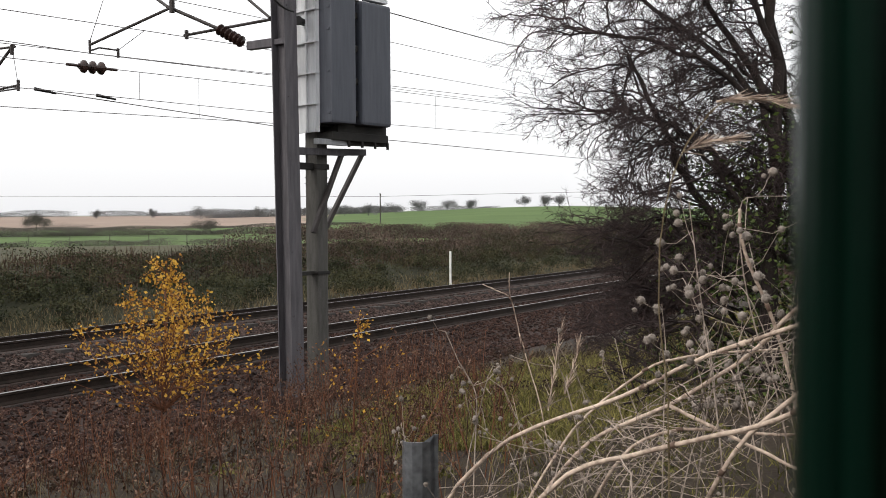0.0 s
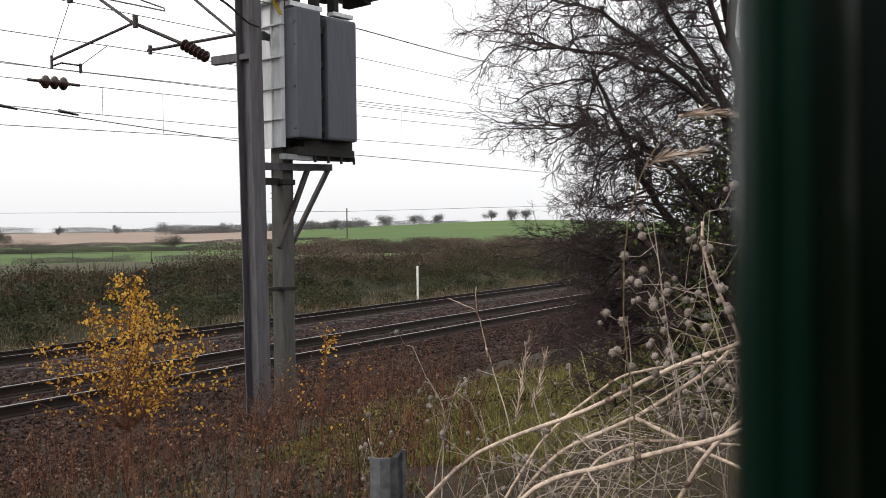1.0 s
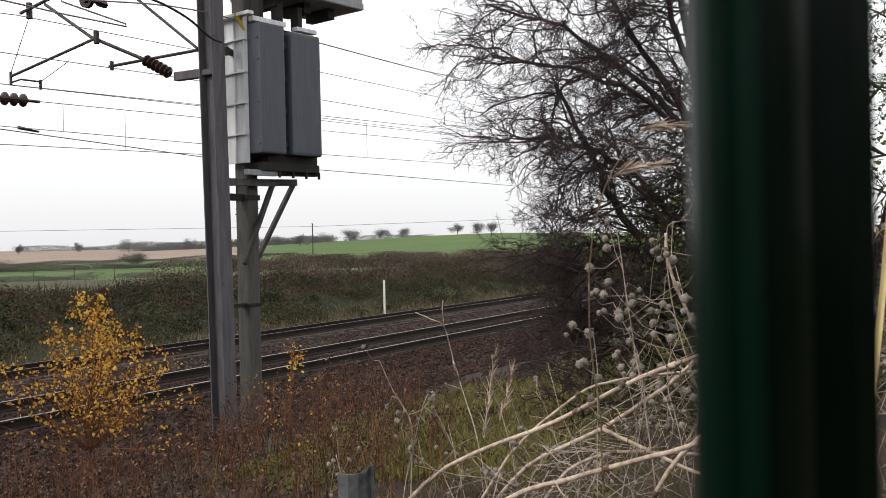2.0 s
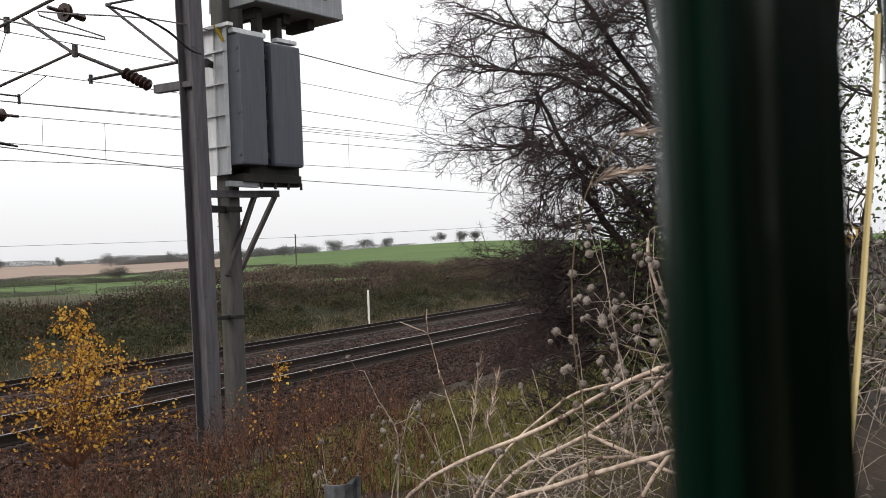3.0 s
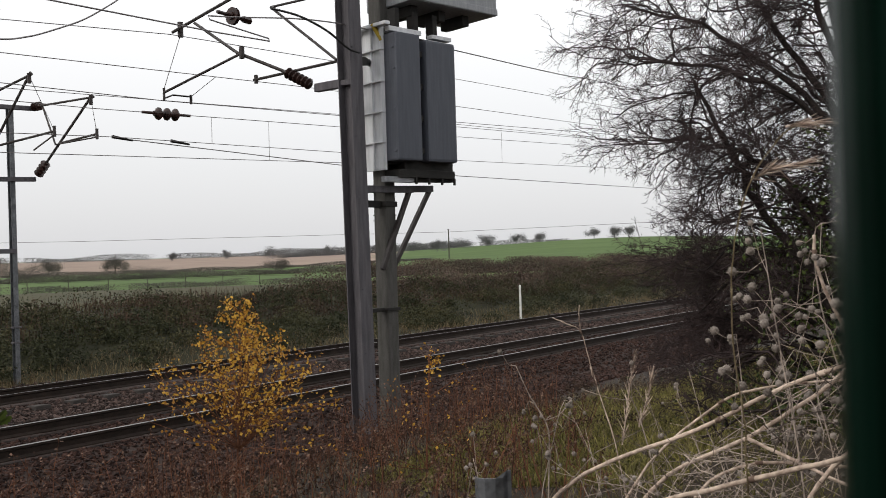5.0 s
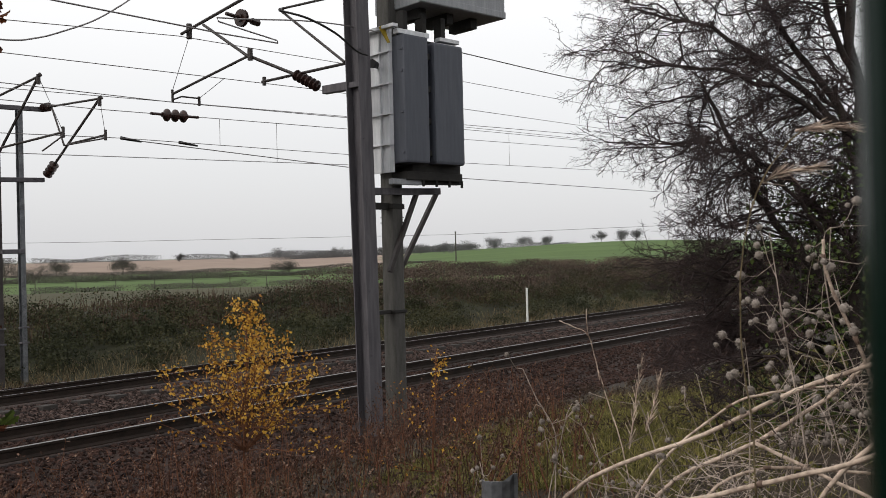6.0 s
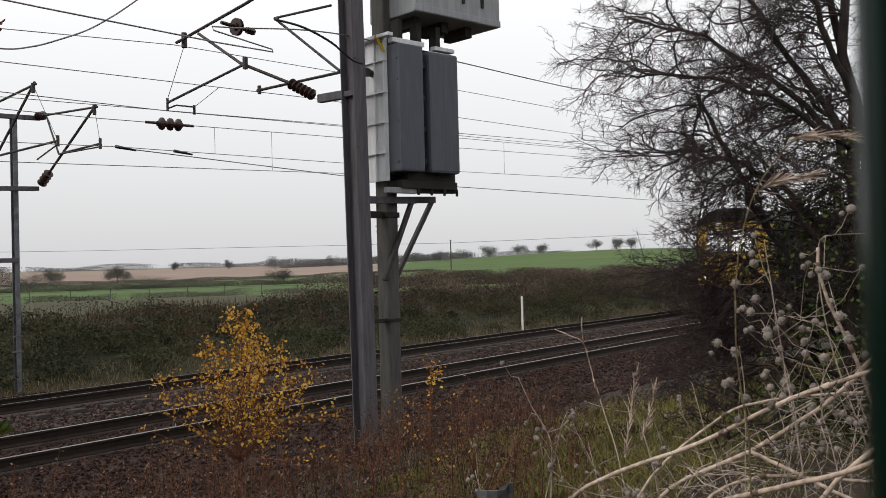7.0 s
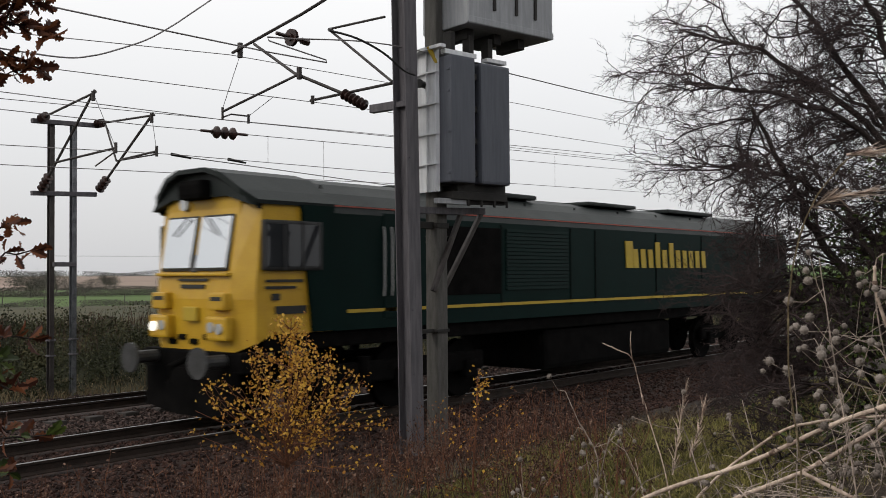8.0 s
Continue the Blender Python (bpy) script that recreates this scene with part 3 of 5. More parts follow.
def wire(name, pts, r, label, mat_=None, sag=0.0):
    a = [Vector(p) for p in pts]
    if sag:  # a slack cable: rounded through its points
        k = len(a)
        fine = []
        for i in range(k - 1):
            p, q, r_, s = a[max(i - 1, 0)], a[i], a[i + 1], a[min(i + 2, k - 1)]
            for j in range(6):
                t = j / 6
                fine.append(0.5 * (2 * q + (r_ - p) * t + (2 * p - 5 * q + 4 * r_ - s) * t * t + (3 * q - p - 3 * r_ + s) * t ** 3))
        a = fine + [a[-1]]
    g = Geo()
    g.tube(a, r * (0.86 if name in ("catenary_wire", "contact_wire") else 1.0), n=5)
    return g.ob(name, mat_ or M_WIRE, None, label, category="overhead wire", group="overhead wires")


def through_pts(a, b, x0, x1):
    a, b = Vector(a), Vector(b)
    d = (b - a) / (b.x - a.x)
    return [a + d * (x0 - a.x), a + d * (x1 - a.x)]


def build_wires():
    L = "thin dark overhead line wire running along the tracks"
    wire("feeder_cable", [(-30, 9.3, 5.05), (5.43, 9.3, 5.05), (7.6, 9.25, 5.24), (9.74, 9.25, 5.53), (12.66, 9.25, 5.57), (15.92, 9.25, 5.61), (22, 9.25, 5.75), (60, 9.25, 6.3)], 0.010, "thick twisted feeder cable tied to the mast", sag=1)
    lines = (("catenary_wire", 12.6, ((6.69, 5.62), (9.56, 5.87), (13.31, 5.97), (17.31, 6.12), (20.66, 6.18)), 0.0080),
             ("catenary_wire", 12.6, ((6.68, 5.17), (12.40, 5.38), (17.24, 5.51), (20.64, 5.58)), 0.0080),
             ("contact_wire", 12.6, ((6.68, 4.76), (9.43, 4.80), (13.51, 4.95), (17.27, 5.16), (20.62, 5.30)), 0.0080),
             ("contact_wire", 12.65, ((6.68, 4.70), (13.51, 4.98), (17.27, 5.12), (20.62, 5.22)), 0.0065),
             ("catenary_wire", 16.0, ((8.47, 5.13), (10.3, 5.16), (17.15, 5.39), (21.93, 5.80), (26.18, 5.94)), 0.0092),
             ("contact_wire", 16.0, ((8.46, 4.56), (10.8, 4.66), (17.13, 4.77), (21.92, 5.52), (26.17, 5.67)), 0.0088),
             ("contact_wire", 16.0, ((8.45, 4.22), (17.12, 4.52), (21.89, 4.85), (26.14, 4.97)), 0.0088),
             ("crossover_wire", 16.1, ((10.85, 4.66), (17.22, 4.47), (21.2, 4.42), (31.7, 4.49)), 0.0105))
    for name, y, pts, r in lines:
        first, last = Vector((pts[0][0], y, pts[0][1])), Vector((pts[-1][0], y, pts[-1][1]))
        run = [Vector((a, y, b)) for a, b in pts]
        tail = last + (last - run[-2]).normalized() * 45
        head = [] if name == "crossover_wire" else [first + (first - run[1]).normalized() * 25]
        wire(name, head + run + [tail], r, L)
    for x, z0, z1 in ((13.15, 4.70, 5.26), (14.75, 4.45, 5.30), (24.1, 4.92, 5.85)):
        wire("dropper", [(x, 16, z0), (x, 16, z1)], 0.005, "thin vertical dropper wire")
    g = Geo()
    insulator(g, (11.72, 16, 5.20), (12.32, 16, 5.22), 0.13, 3, 0)
    g.tube([(11.45, 16, 5.20), (12.6, 16, 5.23)], 0.03, n=6)
    g.ob("section_insulator", M_INSUL, None, "brown three-disc insulator in the far wire", category="insulator")
    for x, z in ((11.0, 4.65), (12.35, 4.67)):
        g = Geo()
        g.tube([(x - 0.2, 16.05, z + 0.02), (x + 0.25, 16.05, z - 0.02)], 0.035, 0.02, n=6)
        g.ob("wire_clamp", M_DARKSTEEL, None, "dark splice clamp on the contact wire", category="clamp")
    wire("jumper_cable", [(4.2, 9.6, 4.60), (5.09, 9.6, 4.62), (5.47, 9.6, 4.70), (5.79, 9.6, 4.83), (6.14, 9.6, 5.00), (6.47, 9.6, 5.22), (6.73, 9.6, 5.42), (7.6, 9.6, 6.1)], 0.009, "slack looping jumper cable", sag=1)
    wire("tail_cable", [(8.39, 9.0, 5.43), (8.89, 9.0, 5.42), (9.41, 9.0, 5.31), (9.80, 9.0, 5.14), (10.03, 9.0, 5.11)], 0.016, "black cable dropping to the cabinet gland", M_RUBBER, sag=1)


build_near_mast()
build_signal_post()
build_cabinet()
build_far_mast()
build_wires()
g = Geo()
g.box((27.6, 17.75, 0.45), (0.06, 0.06, 1.25), bevel=0.015)
g.ob("marker_post", M_WHITE, None, "white painted marker post beyond the far track", category="marker post")


# ---- locomotive ----
def build_locomotive():
    L, HW = 21.3, 1.32
    t = thing("diesel_locomotive", pose(8.66, 12.44, 0), "dark green diesel freight locomotive with a yellow cab front", "locomotive")

    def ring(x, w=1.0, top=3.90, zlow=1.42):
        """Half-outline of the body from sill to roof ridge, both sides."""
        s = [(HW, zlow), (HW, 3.28), (HW - 0.05, 3.42), (HW - 0.30, 3.62), (HW - 0.62, 3.80), (0.35, top)]
        return [(x, a * w, b) for a, b in s] + [(x, -a * w, b) for a, b in s[::-1]]

    g = Geo()
    xs = [1.75, 3.2, 3.25, 6.4, 6.45, 10.5, 10.55, 14.9, 14.95, L - 1.2, L - 0.4]
    rs = [ring(x) for x in xs]
    n = len(rs[0])
    for a, b in zip(rs, rs[1:]):
        for k in range(n - 1):
            g.add([a[k], b[k], b[k + 1], a[k + 1]], [(0, 1, 2, 3)], 1 if 1 <= k <= n - 3 else 0)
    g.add(rs[-1], [tuple(range(n))], 0)
    g.add(rs[0], [tuple(range(n))[::-1]], 0)
    g.ob("body", [M_LGREEN, M_LROOF], t)
    # cab: front at x 0, set back towards the top
    g = Geo()
    side = [(0.10, 1.15), (0.05, 1.95), (0.08, 2.30), (0.25, 3.38), (1.76, 3.38), (1.76, 1.42), (0.55, 1.42), (0.5, 1.15)]
    half = [0.90, 0.90, 0.90, 0.90, 1.27, 1.27, 1.27, 1.20]
    ins = [(0.40, 3.38, 1.25), (0.28, 1.30, 1.25)]
    rim = [(a, b, h) for (a, b), h in zip(side[:4], half)] + [ins[0], (1.76, 3.38, 1.27), (1.76, 1.42, 1.27), (0.55, 1.42, 1.27), ins[1]]
    n = len(rim)
    le, ri = [(a, -h, b) for a, b, h in rim], [(a, h, b) for a, b, h in rim]
    # front, back, top and bottom strips, then the two sides with their tapered corners
    for k in range(n):
        g.add([le[k], le[(k + 1) % n], ri[(k + 1) % n], ri[k]], [(0, 1, 2, 3)])
    for s, e in ((-1, le), (1, ri)):
        m = [(0.26, s * 1.25, 1.95), (0.28, s * 1.25, 2.30)]
        g.add([e[0], e[1], m[0], e[8]], [(0, 1, 2, 3)])
        g.add([e[1], e[2], m[1], m[0]], [(0, 1, 2, 3)])
        g.add([e[2], e[3], e[4], m[1]], [(0, 1, 2, 3)])
        g.add([e[8], m[0], m[1], e[4], e[5], e[6], e[7]], [(0, 1, 2, 3, 4, 5, 6)])
    g.ob("cab", M_LYELLOW, t, "yellow cab")
    for s in (-1, 1):
        y = s * 1.30
        g = Geo()
        pts = [(1.10, 3.38), (1.77, 3.38), (1.77, 1.43), (1.32, 1.43), (1.22, 2.3)]
        g.prism([Vector((a, y - 0.028, b)) for a, b in pts], (0, 0, 0), (0, 0.056, 0), 0)
        g.ob("cab_side_panel", M_LGREEN, t, "dark green panel")
        g = Geo()
        g.box((0.91, s * 1.30, 2.75), (1.12, 0.09, 0.76), bevel=0.035)
        g.ob("side_window_frame", M_RUBBER, t)
        for x in (0.55, 0.91, 1.27):
            g = Geo()
            g.box((x, s * 1.348, 2.75), (0.33, 0.012, 0.64), bevel=0.004)
            g.ob("side_window", M_DARKGLASS, t)
        g = Geo()
        for x in (0.73, 1.09, 1.46):
            g.box((x, s * 1.355, 2.75), (0.03, 0.03, 0.74), bevel=0.004)
        g.ob("window_bar", M_BUFFER, t)
        # stripe, line, rails and doors along the side
        g = Geo()
        g.box((L / 2 + 0.6, s * 1.325, 1.72), (L - 2.9, 0.02, 0.055))
        g.ob("waist_stripe", M_LGOLD, t)
        g = Geo()
        g.box((L / 2 + 0.3, s * 1.285, 3.40), (L - 2.4, 0.02, 0.022))
        g.ob("cant_line", M_LRED, t)
        for x in (2.86, 3.05, 18.6):
            g = Geo()
            g.tube([(x, s * 1.36, 1.95), (x, s * 1.38, 2.1), (x, s * 1.38, 2.95), (x, s * 1.36, 3.1)], 0.018, n=6)
            g.ob("handrail", M_LENS, t)
        g = Geo()
        g.box((3.25, s * 1.325, 2.45), (0.72, 0.02, 1.75), bevel=0.006)
        g.ob("door", M_LGREEN, t)
        # radiator opening: its inner shade is a flat near-black panel, nothing is cut
        g = Geo()
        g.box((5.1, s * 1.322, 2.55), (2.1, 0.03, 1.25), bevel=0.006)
        g.ob("opening_shade_panel", M_UNDER, t)
        for k in range(16):
            g = Geo()
            g.box((7.4, s * 1.335, 2.02 + 0.075 * k), (2.2, 0.02, 0.062), rot=Euler((s * 0.12, 0, 0)).to_matrix())
            g.ob("louvre", M_LGREEN, t)
        for x in (6.15, 8.6, 9.6, 12.4, 14.9, 17.2):
            g = Geo()
            g.box((x, s * 1.325, 2.45), (0.03, 0.015, 1.6))
            g.ob("panel_seam", M_UNDER, t)
        # operator's mark as plain slanting blocks
        for k in range(12):
            g = Geo()
            h = 0.62 if k in (0, 4, 6) else 0.44
            w = 0.34 if k == 0 else 0.22
            x = 10.95 + 0.36 * k
            o = [(x, 2.42), (x + w, 2.42), (x + w - 0.05, 2.42 + h), (x - 0.05, 2.42 + h)]
            g.prism([Vector((a, s * 1.335 - 0.008, b)) for a, b in o], (0, 0, 0), (0, 0.016, 0))
            g.ob("lettering_block", M_LGOLD, t)
        # dark marks on the yellow panel
        for x, z, w, h in ((0.80, 2.22, 0.74, 0.04), (0.72, 2.12, 0.60, 0.04), (0.92, 1.78, 0.62, 0.12), (0.62, 1.98, 0.16, 0.10)):
            g = Geo()
            g.box((x, s * 1.274, z), (w, 0.012, h))
            g.ob("marking", M_RUBBER, t)
    # hood over the cab front
    g = Geo()
    prof = [(1.30, 3.36), (1.31, 3.42), (1.10, 3.58), (0.72, 3.84), (0.35, 3.94), (-0.35, 3.94), (-0.72, 3.84), (-1.10, 3.58), (-1.31, 3.42), (-1.30, 3.36)]
    inner = [(a * 0.95, b - 0.07) for a, b in prof]
    n = len(prof)
    fr = [0.30, 0.26, 0.12, 0.04, 0.0, 0.0, 0.04, 0.12, 0.26, 0.30]
    va = [(fr[k], *prof[k]) for k in range(n)]
    vb = [(1.80, *prof[k]) for k in range(n)]
    vc = [(fr[k], *inner[k]) for k in range(n)]
    for k in range(n - 1):
        g.add([va[k], va[k + 1], vb[k + 1], vb[k]], [(0, 1, 2, 3)])
        g.add([va[k], vc[k], vc[k + 1], va[k + 1]], [(0, 1, 2, 3)])
        g.add([vc[k], (1.80, *inner[k]), (1.80, *inner[k + 1]), vc[k + 1]], [(0, 1, 2, 3)])
    g.ob("roof_hood", M_LROOF, t, "dark roof hood")
    g = Geo()
    g.prism([Vector((0.24, a, b)) for a, b in [(0.94, 3.2), (0.94, 3.42), (0.7, 3.50), (-0.7, 3.50), (-0.94, 3.42), (-0.94, 3.2)]], (0, 0, 0), (0.1, 0, 0))
    g.ob("brow_panel", M_LYELLOW, t)
    g = Geo()
    g.prism([Vector((0.16, a, b)) for a, b in [(1.26, 3.34), (1.06, 3.40), (0.7, 3.50), (-0.7, 3.50), (-1.06, 3.40), (-1.26, 3.34), (-1.06, 3.56), (-0.7, 3.79), (-0.34, 3.89), (0.34, 3.89), (0.7, 3.79), (1.06, 3.56)]], (0, 0, 0), (0.14, 0, 0))
    g.ob("hood_front", M_LROOF, t, "dark hood front")
    g = Geo()
    g.box((0.12, 0.0, 3.62), (0.3, 0.62, 0.30), bevel=0.08)
    g.ob("horn_grille", M_UNDER, t)
    # windscreen panes, on the slope of the front
    tilt = math.atan2(0.17, 0.98)
    for s in (-1, 1):
        for nm, sx, sz, off, mm in (("windscreen_frame", 0.80, 0.87, 0.02, M_RUBBER), ("windscreen_pane", 0.74, 0.81, 0.045, M_GLASS)):
            g = Geo()
            g.box((0.17 - off, s * 0.445, 2.80), (0.05, sx, sz), bevel=0.02, rot=Euler((0, tilt, 0)).to_matrix())
            g.ob(nm, mm, t)
        g = Geo()
        g.tube([(0.12, s * 0.22, 3.20), (0.08, s * 0.55, 2.93)], 0.012, n=5)
        g.ob("wiper", M_RUBBER, t)
        # lamp clusters
        g = Geo()
        g.box((0.02, s * 0.74, 1.92), (0.18, 0.38, 0.26), bevel=0.03)
        g.ob("lamp_step", M_LYELLOW, t)
        g = Geo()
        g.box((0.0, s * 0.74, 1.52), (0.16, 0.48, 0.36), bevel=0.04)
        g.ob("lamp_housing", M_LYELLOW, t)
        g = Geo()
        g.tube([(-0.07, s * 0.84, 1.52), (-0.11, s * 0.84, 1.52)], 0.08, n=14)
        g.ob("headlight", M_LAMP if s > 0 else M_LENS, t, "lit headlight" if s > 0 else "unlit headlight")
        g = Geo()
        g.tube([(-0.07, s * 0.63, 1.54), (-0.10, s * 0.63, 1.54)], 0.08, n=12)
        g.ob("marker_light", M_LENS, t)
        b = Geo()
        b.tube([(-0.02, s * 0.87, 1.05), (-0.45, s * 0.87, 1.05)], 0.10, n=12)
        b.tube([(-0.45, s * 0.87, 1.05), (-0.50, s * 0.87, 1.05)], 0.23, 0.23, n=16)
        b.ob("buffer", M_BUFFER, t)
    g = Geo()
    g.tube([(0.24, 0.42, 3.42), (0.17, 0.42, 3.42)], 0.10, n=14)
    g.ob("top_headlight", M_LENS, t)
    g = Geo()
    g.box((0.04, 0, 1.72), (0.10, 0.34, 0.22), bevel=0.02)
    g.ob("socket_box", M_LGOLD, t)
    g = Geo()
    g.box((0.05, 0, 2.325), (0.12, 1.82, 0.05), bevel=0.015)
    g.ob("nose_ledge", M_LYELLOW, t)
    for y in (-0.74, 0.74):
        g = Geo()
        g.box((-0.072, y, 1.96), (0.012, 0.26, 0.06))
        g.ob("number_bar", M_RUBBER, t)
    g = Geo()
    g.tube([(0.10, 0, 2.36), (0.13, 0, 2.62)], 0.07, 0.05, n=8)
    g.ob("wiper_motor", M_BUFFER, t)
    for z, w, h in ((2.24, 0.75, 0.04), (2.14, 0.6, 0.06)):
        g = Geo()
        g.box((0.07, 0, z), (0.06, w, h))
        g.ob("marking", M_RUBBER, t)
    # hose recesses: shade given by near-black blocks on the uncut front
    for y, z in ((-0.35, 1.38), (0.0, 1.30), (0.3, 1.36), (0.55, 1.28)):
        g = Geo()
        g.box((0.075, y, z), (0.06, 0.2, 0.09), bevel=0.03)
        g.ob("recess_shade_block", M_UNDER, t)
    g = Geo()
    g.box((0.25, 0, 1.02), (0.5, 2.5, 0.30), bevel=0.03)
    g.ob("buffer_beam", M_UNDER, t)
    g = Geo()
    g.prism([Vector((0.0, a, b)) for a, b in [(-1.15, 0.9), (1.15, 0.9), (1.15, 0.28), (0.4, 0.18), (-0.4, 0.18), (-1.15, 0.28)]], (-0.02, 0, 0), (0.06, 0, 0))
    g.ob("snow_plough", M_UNDER, t)
    g = Geo()
    g.tube([(-0.02, 0, 1.05), (-0.35, 0, 0.95), (-0.38, 0, 0.7)], 0.05, n=8)
    g.ob("coupling", M_UNDER, t)
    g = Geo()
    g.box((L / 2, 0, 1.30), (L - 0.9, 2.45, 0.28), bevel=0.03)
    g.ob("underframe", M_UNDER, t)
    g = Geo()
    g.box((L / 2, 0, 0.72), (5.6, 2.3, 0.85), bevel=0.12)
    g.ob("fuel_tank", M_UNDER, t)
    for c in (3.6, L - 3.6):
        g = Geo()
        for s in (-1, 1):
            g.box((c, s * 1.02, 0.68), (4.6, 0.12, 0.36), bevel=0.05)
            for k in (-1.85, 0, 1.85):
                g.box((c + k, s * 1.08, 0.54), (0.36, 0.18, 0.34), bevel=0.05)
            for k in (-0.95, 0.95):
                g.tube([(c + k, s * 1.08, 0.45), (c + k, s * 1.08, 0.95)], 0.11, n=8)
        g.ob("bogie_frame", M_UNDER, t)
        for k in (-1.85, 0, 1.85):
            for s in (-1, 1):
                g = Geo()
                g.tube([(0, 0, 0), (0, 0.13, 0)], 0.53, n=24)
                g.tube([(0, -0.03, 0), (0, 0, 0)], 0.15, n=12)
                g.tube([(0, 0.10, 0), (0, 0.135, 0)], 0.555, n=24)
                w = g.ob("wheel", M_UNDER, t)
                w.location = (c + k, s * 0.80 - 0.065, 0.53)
    for x, w, h in ((5.2, 1.9, 0.10), (7.6, 1.2, 0.10), (11.4, 2.2, 0.09), (15.5, 2.6, 0.10)):
        g = Geo()
        g.box((x, 0, 3.91), (w, 1.5, h), bevel=0.03)
        g.ob("roof_hatch", M_LROOF, t)
    for k in range(10):
        g = Geo()
        g.tube([(1.9 + 1.9 * k, -0.86, 3.66), (1.9 + 1.9 * k, -0.86, 3.76)], 0.02, n=6)
        g.ob("lifting_lug", M_UNDER, t)
    return t


LOCO = build_locomotive()


# ---- fence at the standpoint ----
def build_fence():
    """Steel palisade: the pales stand a hand's width from the eye."""
    t = thing("palisade_fence", pose(0, 0, 0, 0, 0, -4.4), "dark green powder-coated steel palisade fence", "fence")
    fold = [(0.004, 0.0272), (0.0015, 0.0258), (0.0, 0.0240), (0.0005, 0.0225), (0.003, 0.0217), (0.009, 0.0215), (0.017, 0.0222), (0.026, 0.0258), (0.036, 0.0295), (0.048, 0.0290), (0.060, 0.0258), (0.069, 0.0246), (0.072, 0.0256)]
    for k in range(5):
        x = 0.085 + 0.150 * k
        out = [Vector((x + a, b, 0)) for a, b in fold] + [Vector((x + a, b + 0.003, 0)) for a, b in fold[::-1]]
        g = Geo()
        g.prism(out, (0, 0, 0.7), (0, 0, 2.75))
        g.ob("pale", M_PALE, t, smooth=False)


build_fence()


# ---- plants ----
def leaf_cloud(c, size, normal_up=0.0, shape=0.6, wide=1.0):
    """Small two-triangle leaves round given places: vertices and faces."""
    n = len(c)
    d = rng.standard_normal((n, 3))
    d[:, 2] *= (1 - normal_up)
    d /= np.linalg.norm(d, axis=1)[:, None]
    u = rng.standard_normal((n, 3))
    u -= d * (u * d).sum(1)[:, None]
    u /= np.linalg.norm(u, axis=1)[:, None]
    w = np.cross(d, u)
    s = (size * rng.uniform(0.6, 1.3, n))[:, None]
    v = np.stack([c - d * s * 0.5, c + u * s * 0.5 * shape + d * s * 0.05, c + d * s * 0.5, c - u * s * 0.5 * shape + d * s * 0.05 + w * s * 0.12], 1).reshape(-1, 3)
    f = np.arange(4 * n).reshape(n, 4)
    return v, f


def grow(g, start, way, length, radius, depth, spread, droop, tips, rnd, keep=0.82, bend=0.18, kids=(3, 5), sides=(7, 5, 4, 3, 3, 3), twist=None):
    """A limb that bends, tapers and branches; tips collects its ends."""
    n = max(3, int(4 + 2 * (depth < 2)))
    p, d = Vector(start), Vector(way).normalized()
    pts = [p.copy()]
    for k in range(n):
        d = (d + Vector((rnd.gauss(0, bend), rnd.gauss(0, bend), rnd.gauss(0, bend) + droop)) + (twist or Vector())).normalized()
        p = p + d * length / n
        pts.append(p.copy())
    g.tube(pts, radius, radius * (0.45 if depth < len(sides) - 1 else 0.5), n=sides[min(depth, len(sides) - 1)], cap=False)
    if depth >= len(spread):
        tips.append((pts[-1], d))
        return
    for k in range(rnd.randint(*kids)):
        f = rnd.uniform(0.25, 1.0)
        i = min(n - 1, int(f * n))
        at = pts[i].lerp(pts[i + 1], f * n - i if f < 1 else 1)
        way2 = (pts[i + 1] - pts[i]).normalized()
        side = Vector((rnd.gauss(0, 1), rnd.gauss(0, 1), rnd.gauss(0, 0.8)))
        side = (side - way2 * side.dot(way2)).normalized()
        a = spread[depth] * rnd.uniform(0.6, 1.3)
        grow(g, at, way2 * math.cos(a) + side * math.sin(a), length * keep * rnd.uniform(0.55, 1.0) * (0.6 if depth else 0.8), radius * (0.55 if depth else 0.5), depth + 1, spread, droop, tips, rnd, keep, bend, kids, sides, twist)


